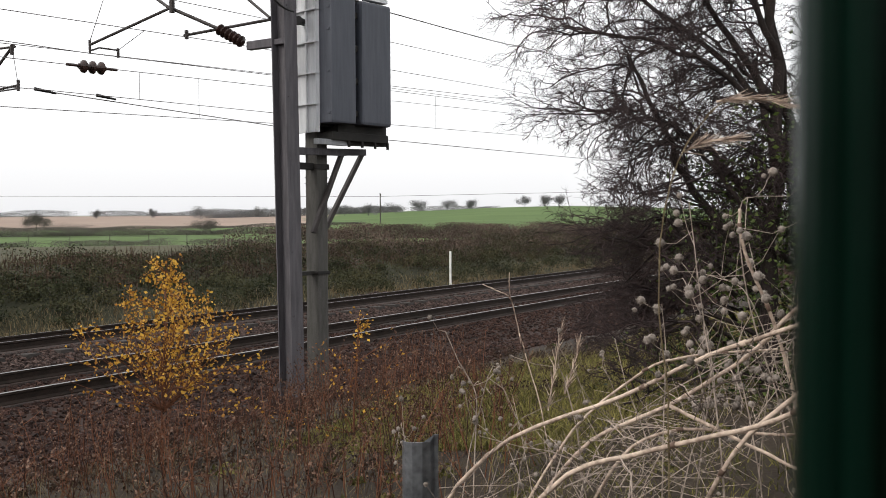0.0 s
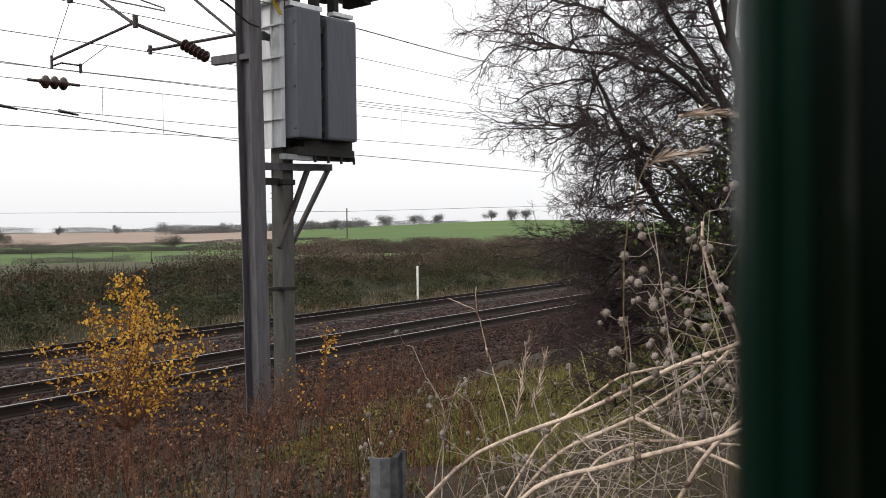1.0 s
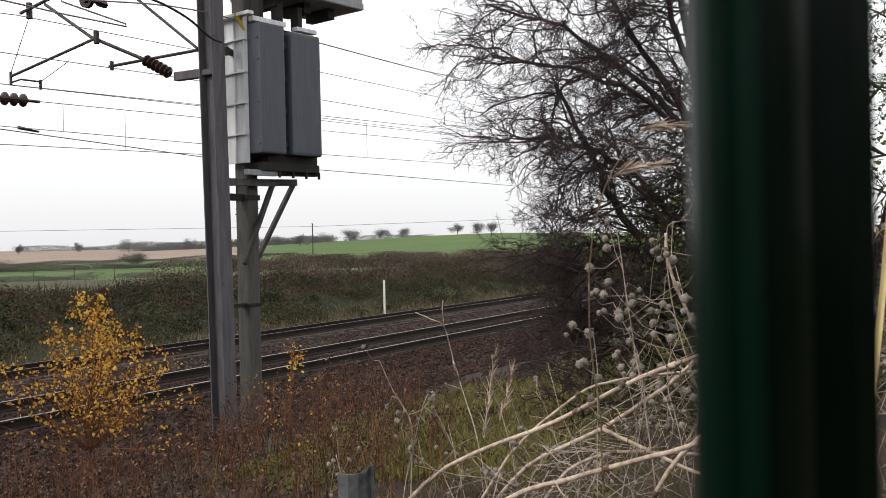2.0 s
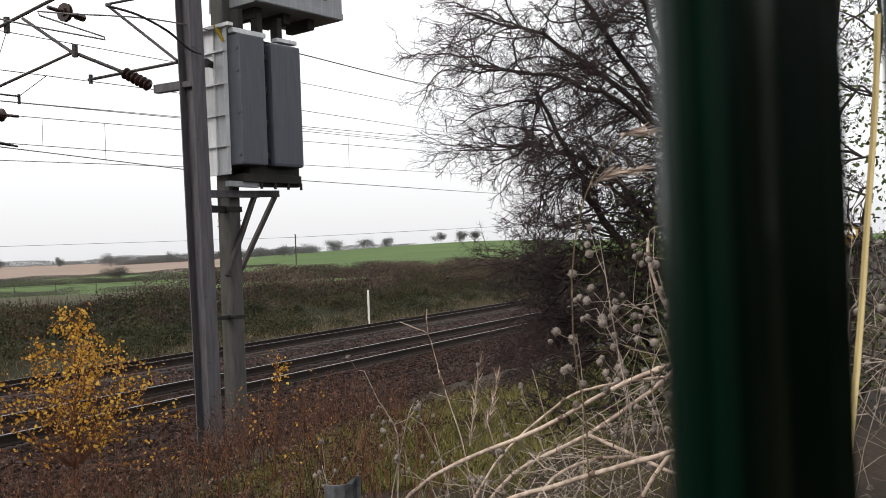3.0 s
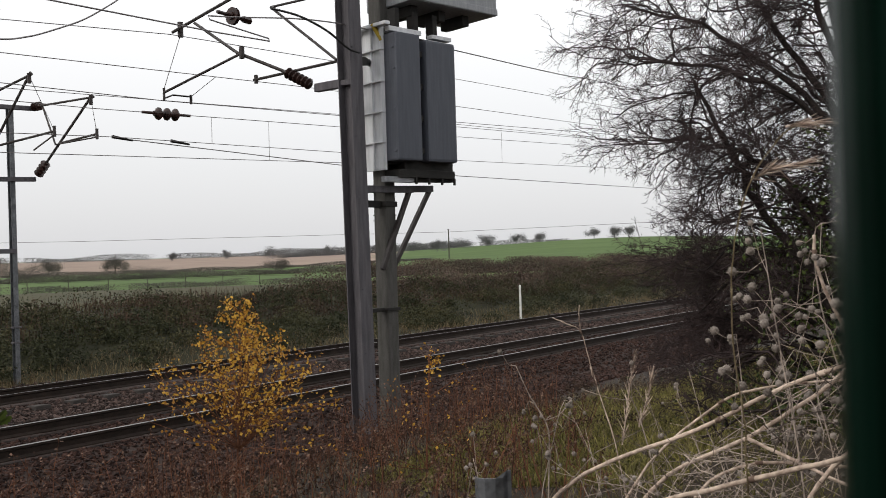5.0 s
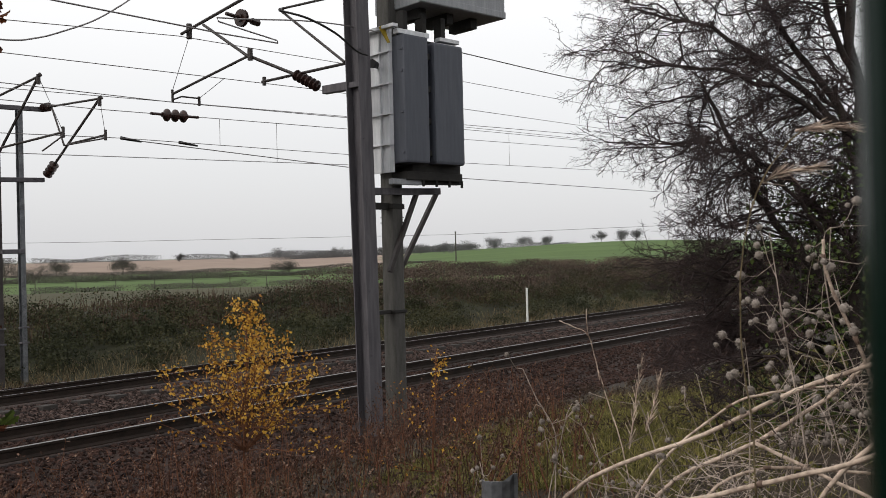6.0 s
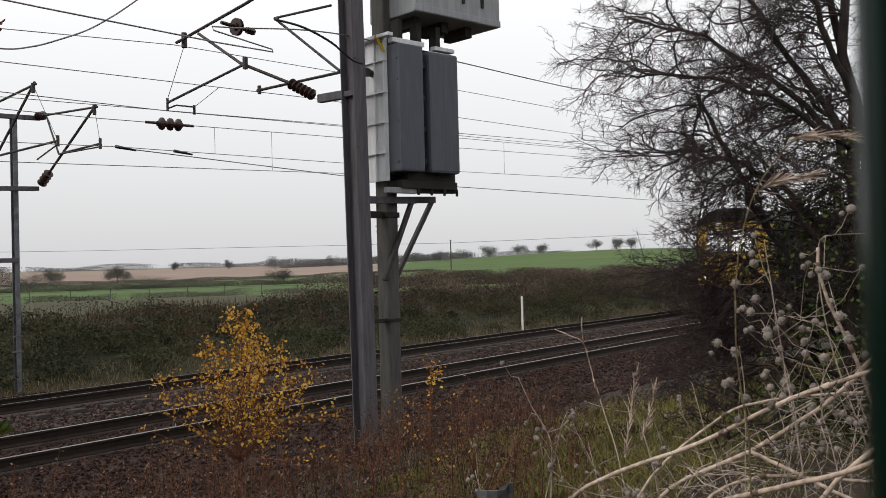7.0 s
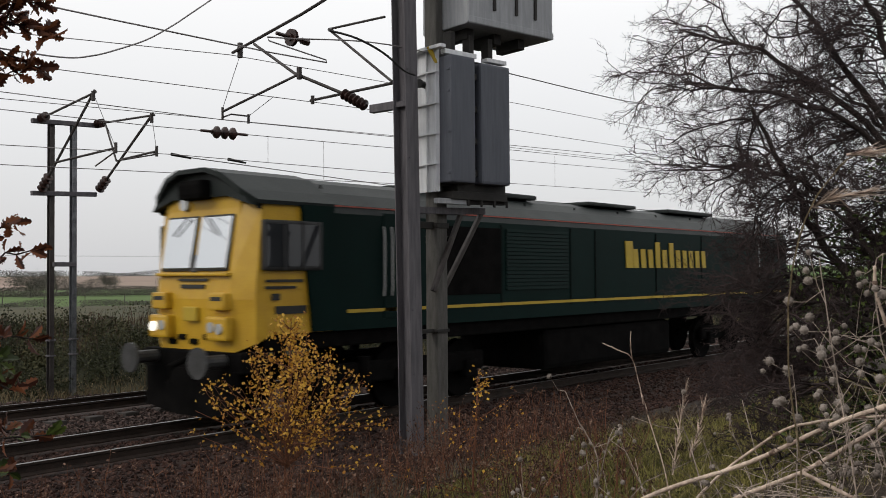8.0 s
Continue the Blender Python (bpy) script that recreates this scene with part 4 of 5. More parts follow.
def build_hawthorn():
    """A leaning, windswept thorn with a dense net of bare twigs."""
    base = Vector((8.78, 2.25, 0.0))
    t = thing("hawthorn_tree", Matrix.Translation(base), "bare windswept hawthorn with tangled purple-brown twigs", "tree")
    rnd = random.Random(5)
    out, away = Vector((-0.30, 0.95, 0)), Vector((0.95, 0.30, 0))
    L = lambda u, w, z: out * u + away * w + Vector((0, 0, z))
    boughs = [  # points (sideways, deep, up), radius, number of shoots
        ([(0, 0, 0.4), (0.0, 0, 1.5), (-0.05, 0.05, 2.6), (-0.02, 0.1, 4.0), (-0.1, 0.1, 5.6)], 0.095, 24),
        ([(-0.30, 0.2, 0.4), (-0.28, 0.2, 1.8), (-0.2, 0.2, 3.0), (0.05, 0.2, 4.2), (0.2, 0.3, 5.6)], 0.075, 24),
        ([(0, 0, 1.45), (0.33, -0.05, 2.05), (0.74, -0.1, 2.62), (1.0, -0.15, 3.2), (1.25, -0.2, 3.75)], 0.050, 17),
        ([(0, 0, 2.3), (0.5, 0.05, 2.85), (0.88, 0.1, 3.12), (1.15, 0.1, 3.26), (1.40, 0.1, 3.32)], 0.034, 17),
        ([(-0.05, 0, 2.7), (0.1, 0.1, 3.5), (0.6, 0.2, 4.3), (1.1, 0.3, 5.1)], 0.045, 14),
        ([(0.05, 0.1, 3.3), (0.6, 0.2, 3.9), (1.2, 0.2, 4.35), (1.9, 0.2, 4.6)], 0.032, 18),
        ([(-0.05, 0.1, 3.2), (0.5, -0.2, 3.6), (1.1, -0.4, 3.85), (1.65, -0.5, 3.9)], 0.030, 14),
        ([(0.3, 0, 2.0), (0.65, 0.3, 2.2), (1.0, 0.4, 2.25), (1.35, 0.5, 2.1)], 0.026, 13),
        ([(0.05, 0, 1.5), (0.5, 0.1, 1.85), (0.85, 0.2, 1.7), (1.1, 0.2, 1.4)], 0.026, 9),
        ([(0.05, 0, 1.2), (0.5, -0.2, 1.4), (0.9, -0.3, 1.3), (1.25, -0.3, 1.0)], 0.024, 12),
        ([(0.05, 0.2, 0.9), (0.5, 0.4, 1.2), (0.9, 0.6, 1.15), (1.2, 0.8, 0.95)], 0.022, 10),
        ([(0.0, -0.1, 0.8), (0.45, -0.3, 0.95), (0.85, -0.5, 0.85), (1.2, -0.6, 0.6)], 0.022, 12),
        ([(0.3, 0.3, 1.3), (0.7, 0.4, 1.8), (0.95, 0.5, 2.0), (1.2, 0.5, 1.95)], 0.024, 12),
        ([(0.3, 0.0, 1.6), (0.7, -0.1, 2.1), (0.95, -0.2, 2.3), (1.15, -0.2, 2.25)], 0.024, 13),
        ([(0.1, 0.3, 1.6), (0.7, 0.6, 1.75), (1.1, 0.8, 1.55), (1.4, 0.9, 1.25)], 0.024, 9),
        ([(0.2, 0.0, 1.8), (0.7, 0.1, 2.05), (1.0, 0.1, 1.95), (1.3, 0.1, 1.65)], 0.024, 10),
        ([(0.0, 0.2, 0.9), (0.6, 0.9, 1.3), (1.1, 1.4, 1.4), (1.5, 1.8, 1.2)], 0.022, 11),
        ([(-0.1, 0.0, 1.9), (0.3, -0.3, 2.5), (0.6, -0.4, 2.9), (0.9, -0.5, 3.1)], 0.028, 12),
        ([(-0.1, 0.1, 3.6), (0.2, 0.0, 4.3), (0.35, -0.2, 5.0), (0.4, -0.2, 5.7)], 0.035, 13),
        ([(-0.6, 0.0, 0.6), (-1.0, 0.1, 1.6), (-1.3, 0.0, 3.0), (-1.5, -0.1, 5.0)], 0.05, 22),
        ([(-1.2, 0.2, 0.6), (-1.5, 0.2, 1.4), (-1.7, 0.1, 3.0), (-1.8, 0.0, 5.2)], 0.045, 22),
        ([(-1.3, 0.4, 0.6), (-1.9, 0.3, 1.1), (-2.4, 0.2, 2.0), (-2.7, 0.1, 3.0)], 0.045, 14),
        ([(-0.2, 0.5, 0.6), (0.0, 0.7, 1.2), (0.3, 0.9, 1.9), (0.5, 1.0, 2.4)], 0.03, 14),
        ([(-0.5, 0.6, 0.6), (-0.4, 0.8, 1.4), (-0.3, 1.0, 2.2), (-0.3, 1.0, 3.0)], 0.03, 14),
        ([(-0.3, 0.2, 1.0), (-0.7, 0.2, 1.5), (-1.1, 0.3, 1.6), (-1.6, 0.3, 1.4)], 0.030, 13),
        ([(-0.3, 0.2, 2.4), (-0.7, 0.1, 2.9), (-1.2, 0.1, 3.1), (-1.8, 0.2, 3.0)], 0.030, 13),
        ([(-0.2, 0.1, 2.0), (-0.5, 0.3, 3.0), (-0.9, 0.5, 4.0), (-1.2, 0.6, 5.2)], 0.050, 13),
        ([(-0.2, 0.1, 1.4), (-0.6, 0.0, 2.2), (-1.1, 0.0, 2.9), (-1.6, 0.0, 3.6)], 0.040, 12),
        ([(-0.1, 0.1, 2.6), (-0.2, 0.9, 3.3), (0.3, 1.3, 3.9), (0.7, 1.6, 4.3)], 0.036, 11)]
    g, n = Geo(), Geo()
    tips = []
    for pts, r, count in boughs:
        p = [L(*q) for q in pts]
        low = pts[-1][0] > 0.9 and pts[-1][2] < 2.3  # the skirt is thinner than the crown
        count = round(count * 0.62) if low else count
        fine = []
        for a, b in zip(p, p[1:]):
            for k in range(4):
                fine.append(a.lerp(b, k / 4) + Vector((rnd.gauss(0, .022), rnd.gauss(0, .022), rnd.gauss(0, .022))))
        fine.append(p[-1])
        g.tube(fine, r, r * 0.3, n=8)
        for k in range(count):
            f = rnd.uniform(0.22 if r < 0.06 else 0.4, 1.0)
            i = min(len(fine) - 2, int(f * (len(fine) - 1)))
            way = out * rnd.uniform(0.1, 1.0) + away * rnd.uniform(-0.9, 0.9) + Vector((0, 0, rnd.uniform(-0.25, 0.6)))
            grow(n, fine[i], way, rnd.uniform(0.45, 0.82) if low else rnd.uniform(0.50, 0.93), 0.0105, 0, (0.65, 0.8, 0.9), -0.04, tips, rnd, keep=0.88, bend=0.33, kids=(5, 7), sides=(4, 3, 3, 3), twist=out * 0.05)
    g.ob("trunk", M_BARK, t, "dark rough trunk and boughs", smooth=True)
    n.ob("crown", M_TWIG, t, "dense bare purple-brown twigs")
    m = 11500
    c = np.stack([rng.normal(-0.2, 0.38, m), rng.normal(0.2, 0.45, m), rng.uniform(0.6, 3.3, m)], -1)
    c[4000:6500] = np.stack([rng.normal(0.25, 0.5, 2500), rng.normal(0.4, 0.6, 2500), rng.uniform(0.3, 1.2, 2500)], -1)
    c[6500:] = np.stack([rng.normal(-1.6, 0.6, 5000), rng.normal(0.3, 0.5, 5000), rng.uniform(0.3, 4.8, 5000)], -1)
    c = np.concatenate([c, np.stack([rng.normal(0.30, 0.3, 2600), rng.normal(0.5, 0.5, 2600), rng.uniform(1.5, 2.85, 2600)], -1)])
    w = np.array([list(out * a + away * b + Vector((0, 0, z))) for a, b, z in c])
    v, f = leaf_cloud(w, 0.05)
    blades("ivy_foliage", [M_IVY], v, f, t, "dark green ivy leaves")


def build_sapling(x, y, height, wide, low, shoots, leaf, mats, label, seed, lean=0.1, thin=1.0):
    base = Vector((x, y, float(ground_z(x, y)) - 0.05))
    t = thing("birch_sapling", Matrix.Translation(base), label, "sapling", "saplings")
    rnd = random.Random(seed)
    g = Geo()
    g.tube([(0, 0, 0), (0.02, 0.01, height * 0.3), (0.05, 0.0, height * 0.6), (lean, 0.02, height)], 0.012, 0.004, n=6)
    spots = []
    for k in range(shoots):
        f = low + (1 - low) * rnd.random() ** 1.9
        at = Vector((0.02 + lean * 0.6 * f, 0, f * height * 0.98))
        a = rnd.uniform(0, 6.28)
        ln = (1.04 - f) * wide * 1.3 + 0.07
        d = Vector((math.cos(a), math.sin(a), rnd.uniform(0.35, 1.5))).normalized()
        pts = [at]
        for q in range(7):
            d = (d + Vector((rnd.gauss(0, .17), rnd.gauss(0, .17), rnd.gauss(0.05, .15)))).normalized()
            pts.append(pts[-1] + d * ln / 7)
            if q:
                for _ in range(int(rnd.randint(3, 7) * thin)):
                    spots.append(pts[-1] + Vector((rnd.gauss(0, .032), rnd.gauss(0, .032), rnd.gauss(-0.01, .032))))
        s = Geo()
        s.tube(pts, 0.0045, 0.0018, n=4, cap=False)
        s.ob("branch", M_REDSTEM, t)
    g.ob("stem", M_REDSTEM, t, "thin brown stem")
    v, f = leaf_cloud(np.array([list(p) for p in spots]), leaf, shape=0.78)
    blades("foliage", [mats], v, f, t, "bright yellow leaves")


def build_birch():
    a, d = radians(49.7), 8.2
    build_sapling(d * math.cos(a), d * math.sin(a), 1.75, 0.96, 0.31, 92, 0.032, M_BIRCHLEAF, "young birch sapling with bright yellow autumn leaves", 3)
    a, d = radians(38.6), 8.4
    build_sapling(d * math.cos(a), d * math.sin(a), 1.15, 0.70, 0.10, 16, 0.028, M_BIRCHLEAF, "low sparse sapling with a few yellow leaves", 8, thin=0.55)


def tufts(name, mats, count, x0, x1, y0, y1, h, w, lean=0.35, label="", cat="grass", dens=1.0, mask=None, seed_head=False):
    """Upright curved blades over a strip of ground."""
    x = x0 + (x1 - x0) * rng.random(count) ** dens
    y = rng.uniform(y0, y1, count)
    if mask is not None:
        k = mask(x, y)
        x, y = x[k], y[k]
    n = len(x)
    a = rng.uniform(0, 6.28, n)
    hh = h * rng.uniform(0.35, 1.25, n)
    ln = lean * rng.uniform(0.1, 1.4, n) * hh
    ww = w * rng.uniform(0.6, 1.3, n)
    b = rng.uniform(0, 6.28, n)
    z = ground_z(x, y) - 0.02
    cx, cy = np.cos(b) * ww, np.sin(b) * ww
    p0 = np.stack([x - cx, y - cy, z], -1)
    p1 = np.stack([x + cx, y + cy, z], -1)
    m0 = np.stack([x + np.cos(a) * ln * 0.35 - cx * 0.7, y + np.sin(a) * ln * 0.35 - cy * 0.7, z + hh * 0.6], -1)
    m1 = np.stack([x + np.cos(a) * ln * 0.35 + cx * 0.7, y + np.sin(a) * ln * 0.35 + cy * 0.7, z + hh * 0.6], -1)
    tp = np.stack([x + np.cos(a) * ln, y + np.sin(a) * ln, z + hh], -1)
    v = np.stack([p0, p1, m1, m0, tp], 1).reshape(-1, 3)
    i = 5 * np.arange(n)
    f = [tuple(q) for q in np.stack([i, i + 1, i + 2, i + 3], -1).tolist()] + [tuple(q) for q in np.stack([i + 3, i + 2, i + 4], -1).tolist()]
    me = bpy.data.meshes.new(name)
    me.from_pydata(v.tolist(), [], f)
    for q in mats:
        me.materials.append(q)
    me.update()
    return tagged(new(name, me), label, cat, kind="stuff")


def scrub(name, mats, count, x0, x1, y0, y1, height, leaf, label, clumps=160, flat=0.7, dens=1.0):
    """Low bushes: leaves gathered in overlapping mounds."""
    cx = x0 + (x1 - x0) * rng.random(clumps) ** dens
    cy = rng.uniform(y0, y1, clumps)
    r = rng.uniform(0.3, 1.15, clumps) * height
    k = rng.integers(0, clumps, count)
    d = rng.standard_normal((count, 3))
    d /= np.linalg.norm(d, axis=1)[:, None]
    rad = (r[k] * rng.uniform(0.55, 1.08, count))[:, None]
    c = np.stack([cx[k], cy[k], ground_z(cx[k], cy[k]) + r[k] * 0.15], -1) + d * rad * np.array([1.3, 1.0, flat])
    c = c[c[:, 2] > ground_z(c[:, 0], c[:, 1]) - 0.02]
    v, f = leaf_cloud(c, leaf, shape=0.7)
    return blades(name, mats, v, f, label=label, kind="stuff", category="scrub")


def weeds(count):
    """Dead waist-high weeds: a stem, ascending twigs and tufts of seed fluff."""
    rnd = random.Random(31)
    g, spots = Geo(), []
    for k in range(count):
        x, y = rnd.uniform(0.8, 11.5), rnd.uniform(3.0, 8.3)
        if not (0.72 * x - 1.2 < y) or math.sin(x * 2.1 + y) + math.sin(y * 2.7 - x * 0.6) < -0.7:
            continue
        h = rnd.uniform(0.25, 0.80)
        p = Vector((x, y, float(ground_z(x, y)) - 0.02))
        lean = Vector((rnd.gauss(0, 0.22), rnd.gauss(0, 0.22), 1)).normalized()
        top = p + lean * h
        mid = p + lean * h * 0.55 + Vector((rnd.gauss(0, .02), rnd.gauss(0, .02), 0))
        g.tube([p, mid, top], 0.0048, 0.0018, n=3, cap=False)
        for q in range(rnd.randint(2, 6)):
            f = rnd.uniform(0.35, 1.0)
            a = p.lerp(top, f)
            d = Vector((rnd.gauss(0, 1), rnd.gauss(0, 1), rnd.uniform(0.3, 1.6))).normalized()
            e = a + d * rnd.uniform(0.05, 0.20)
            g.tube([a, a.lerp(e, 0.5) + Vector((0, 0, -0.008)), e], 0.0022, 0.0010, n=3, cap=False)
            for _ in range(rnd.randint(3, 9)):
                spots.append(list(a.lerp(e, rnd.uniform(0.4, 1.05)) + Vector((rnd.gauss(0, .013), rnd.gauss(0, .013), rnd.gauss(0, .013)))))
    g.ob("dead_weeds", M_REDSTEM, None, "thin branching red-brown dead weed stems", kind="stuff", category="dead weeds")
    v, f = leaf_cloud(np.array(spots), 0.021, shape=0.7)
    blades("weed_seed_fluff", [M_FLUFF], v, f, label="withered brown seed fluff on the weeds", kind="stuff", category="dead weeds")


def build_verge():
    patch = lambda x, y: (y < 6.2 + 0.5 * np.sin(x * 0.8)) & (y < 0.64 * x - 0.3) & (wobble(x * 1.6, y * 1.9) > -0.55)
    sward = lambda x, y: (y < 6.3 + 0.35 * np.sin(x * 0.8)) & (y > 2.6 + 0.3 * np.sin(x * 1.1)) & (wobble(x, y) > -0.75)
    tufts("verge_grass", [M_GRASS], 42000, 1.5, 24, 1.0, 6.9, 0.10, 0.0045, lean=1.1, label="short yellow-green grass on the verge", dens=1.5, mask=patch)
    tufts("bank_sward", [M_SWARD], 60000, 6.2, 22, 2.4, 6.9, 0.11, 0.006, lean=1.0, label="pale yellow-green grass on the slope", dens=1.3, mask=sward)
    tufts("dead_grass", [M_TANGRASS], 9000, 0.8, 14, 2.2, 7.6, 0.22, 0.0022, lean=1.0, label="dead tan grass stems", dens=1.3)
    weeds(1500)
    tufts("bank_grass", [M_TANGRASS], 14000, 6, 75, 17.7, 19.6, 0.24, 0.007, lean=0.8, label="dead grass at the foot of the bank", dens=1.4)
    scrub("cess_scrub", [M_SCRUBBROWN], 42000, 1.0, 16, 4.2, 8.6, 0.22, 0.030, "brown dead bramble and dock by the track", clumps=300, dens=1.1)
    scrub("verge_herbs", [M_GRASS], 5000, 1.5, 12, 2.0, 6.0, 0.12, 0.045, "low green herbs in the verge", clumps=90, dens=1.2)
    scrub("bank_scrub", [M_SCRUB], 260000, 3, 62, 18.5, 23.8, 0.72, 0.062, "dense dark green bramble on the bank", clumps=520, dens=1.5)
    scrub("bank_scrub_brown", [M_SCRUBBROWN], 70000, 14, 85, 20.2, 25.0, 0.52, 0.07, "brown dead scrub on the bank top", clumps=330, dens=1.1)
    scrub("bank_thicket", [M_DRYHEDGE], 60000, 24, 70, 20.8, 25.5, 0.95, 0.07, "brown bare thicket along the bank", clumps=150, flat=0.85, dens=1.2)
    scrub("bank_top_grass", [M_SCRUBBROWN], 26000, 6, 90, 22.6, 26.0, 0.36, 0.07, "tussocks of dead grass on the bank top", clumps=260, dens=1.2)
    tufts("bank_stems", [M_SCRUBBROWN], 9000, 4, 90, 20.5, 25.5, 0.52, 0.012, lean=0.4, label="tall dead brown stems along the bank top", dens=1.3)


# out-of-view hedge, added to keep light off the pales' near faces
def build_shade_hedge():
    n = 16000
    c = np.stack([rng.uniform(-3, 7, n), rng.uniform(-1.5, -0.55, n), rng.uniform(0.8, 3.7, n)], -1)
    v, f = leaf_cloud(c, 0.12, shape=0.8)
    blades("unseen_shade_hedge", [M_SCRUB], v, f, label="unseen leafy screen added behind the standpoint to shade the fence", kind="stuff", category="hedge")


build_shade_hedge()
build_hawthorn()
build_birch()
build_verge()


# ---- the distance ----
def hedge(name, a, b, h, w, leaf, count, mats, label, gaps=0.2):
    a, b = np.array(a, float), np.array(b, float)
    t = rng.random(count)
    t = t[np.sin(t * 37 + a[0]) + 0.6 * np.sin(t * 91) > -1.6 + gaps * 2]
    n = len(t)
    top = h * (0.75 + 0.3 * np.sin(t * 53) * np.sin(t * 17))
    c = a[None] + (b - a)[None] * t[:, None] + rng.normal(0, w / 3, (n, 2))
    z = ground_z(c[:, 0], c[:, 1]) + rng.random(n) * top
    v, f = leaf_cloud(np.column_stack([c, z]), leaf, shape=0.9)
    return blades(name, mats, v, f, label=label, kind="stuff", category="hedge")


def far_tree(az, d, h, spread, mats, name="field_tree", label="bare rounded tree standing in the far hedge line"):
    x, y = d * math.cos(radians(az)), d * math.sin(radians(az))
    z = float(ground_z(x, y))
    t = thing(name, pose(x, y, z), label, "tree", "far trees")
    g = Geo()
    g.tube([(0, 0, -0.5), (0.05, 0, h * 0.3), (0, 0.1, h * 0.6)], h * 0.035, h * 0.015, n=6)
    for k in range(5):
        a = 1.256 * k
        g.tube([(0, 0, h * 0.3), (math.cos(a) * spread * 0.3, math.sin(a) * spread * 0.3, h * 0.75)], h * 0.015, h * 0.006, n=4)
    g.ob("trunk", mats, t)
    n = 5000
    lobes = rng.normal(0, 1, (9, 3)) * np.array([spread * 0.24, spread * 0.24, h * 0.13]) + np.array([0, 0, h * 0.52])
    q = rng.integers(0, 9, n)
    c = lobes[q] + rng.normal(0, 1, (n, 3)) * np.array([spread * 0.13, spread * 0.13, h * 0.12])
    c[:, 2] = np.clip(c[:, 2], h * 0.06, h)
    v, f = leaf_cloud(c, h * 0.034, shape=0.9)
    blades("crown", [mats], v, f, t)
    return t


def build_distance():
    P = lambda az, d: (d * math.cos(radians(az)), d * math.sin(radians(az)))
    hedge("field_hedge", P(82, 76), P(44, 78), 0.55, 1.5, 0.06, 36000, [M_HEDGE], "low broken hedge at the pasture edge", 0.45)
    hedge("field_hedge", P(82, 150), P(39, 155), 1.05, 2, 0.10, 80000, [M_HEDGE], "dark field hedge between green crops", 0.05)
    hedge("field_hedge", P(80, 292), P(38, 300), 1.1, 3, 0.17, 50000, [M_HEDGE], "far field hedge below the stubble", 0.0)
    hedge("field_hedge", P(43, 92), P(16, 128), 1.7, 3, 0.10, 110000, [M_DRYHEDGE], "low brown bare hedge", 0.0)
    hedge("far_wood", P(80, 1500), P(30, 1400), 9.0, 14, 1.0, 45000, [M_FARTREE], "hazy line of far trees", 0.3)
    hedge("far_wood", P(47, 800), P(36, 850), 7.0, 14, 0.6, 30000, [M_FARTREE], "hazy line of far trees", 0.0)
    for az, d, h, s in ((56.1, 230, 4.6, 5.0), (59.6, 240, 4.2, 6.0), (46.8, 150, 2.6, 4.0), (62.2, 150, 3.6, 7.0), (63.5, 130, 3.6, 6.0), (54.6, 140, 1.9, 7.0), (53.4, 145, 1.7, 6.0), (60.8, 145, 2.6, 6.0)):
        far_tree(az, d, h, s, M_HEDGE)
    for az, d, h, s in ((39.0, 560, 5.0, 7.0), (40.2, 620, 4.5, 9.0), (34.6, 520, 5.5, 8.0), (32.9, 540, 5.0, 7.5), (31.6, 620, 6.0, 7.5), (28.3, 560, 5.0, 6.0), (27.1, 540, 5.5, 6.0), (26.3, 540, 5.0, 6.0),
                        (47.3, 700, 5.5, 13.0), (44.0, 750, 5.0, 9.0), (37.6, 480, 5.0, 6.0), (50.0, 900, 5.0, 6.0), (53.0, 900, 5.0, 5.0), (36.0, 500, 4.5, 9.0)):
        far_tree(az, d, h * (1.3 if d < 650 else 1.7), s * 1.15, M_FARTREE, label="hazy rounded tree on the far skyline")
    x, y = P(36.9, 300)
    t = thing("power_pole", pose(x, y, float(ground_z(x, y)), 0, 0, 30), "twin wooden power pole far across the fields", "power pole")
    for s in (-0.55, 0.55):
        g = Geo()
        g.tube([(s, 0, -0.5), (s, 0, 9.2)], 0.14, 0.11, n=8)
        g.ob("pole", M_HEDGE, t)
    g = Geo()
    g.box((0, 0, 9.0), (3.2, 0.2, 0.22), bevel=0.02)
    g.ob("crossarm", M_HEDGE, t)
    for o in (-1.3, 1.3):
        wire("power_line", [(*P(80, 330 + o), 9.0), (*P(58, 300 + o), 8.3), (*P(36.9, 300 + o), 8.3), (*P(14, 320 + o), 10.5)], 0.03, "thin far power line across the fields")
    t = thing("field_fence", pose(0, 0, 0), "low wire field fence with thin wooden posts", "fence")
    first = None
    for k in range(22):
        x, y = P(67 - k * 2.1, 58)
        if first is None:
            g = Geo()
            g.box((0, 0, 0.5), (0.035, 0.035, 0.72), bevel=0.006)
            first = g.ob("fence_post", M_HEDGE, t)
            o = first
        else:
            o = new("fence_post", first.data)
            o.parent = t
        o.location = (x, y, float(ground_z(x, y)))
    for h in (0.35, 0.68):
        g = Geo()
        g.tube([(*P(67 - k * 2.1, 58), float(ground_z(*P(67 - k * 2.1, 58))) + h) for k in range(22)], 0.007, n=4)
        g.ob("fence_wire", M_HEDGE, t)


build_distance()


# ---- dead plants beside the standpoint ----
def rooted(pts):
    """Carry a stalk's lower end down to the ground."""
    p = [Vector(q) for q in pts]
    a = p[0]
    d = (p[0] - p[1]).normalized()
    d = (d + Vector((0, 0, -1.1))).normalized()
    foot = a + d * 0.3
    low = float(ground_z(foot.x, foot.y)) - 0.03
    if foot.z < low + 0.5:
        foot.z = low
        return [foot] + p
    return [Vector((foot.x + d.x * 0.3, foot.y + d.y * 0.3, low)), foot] + p


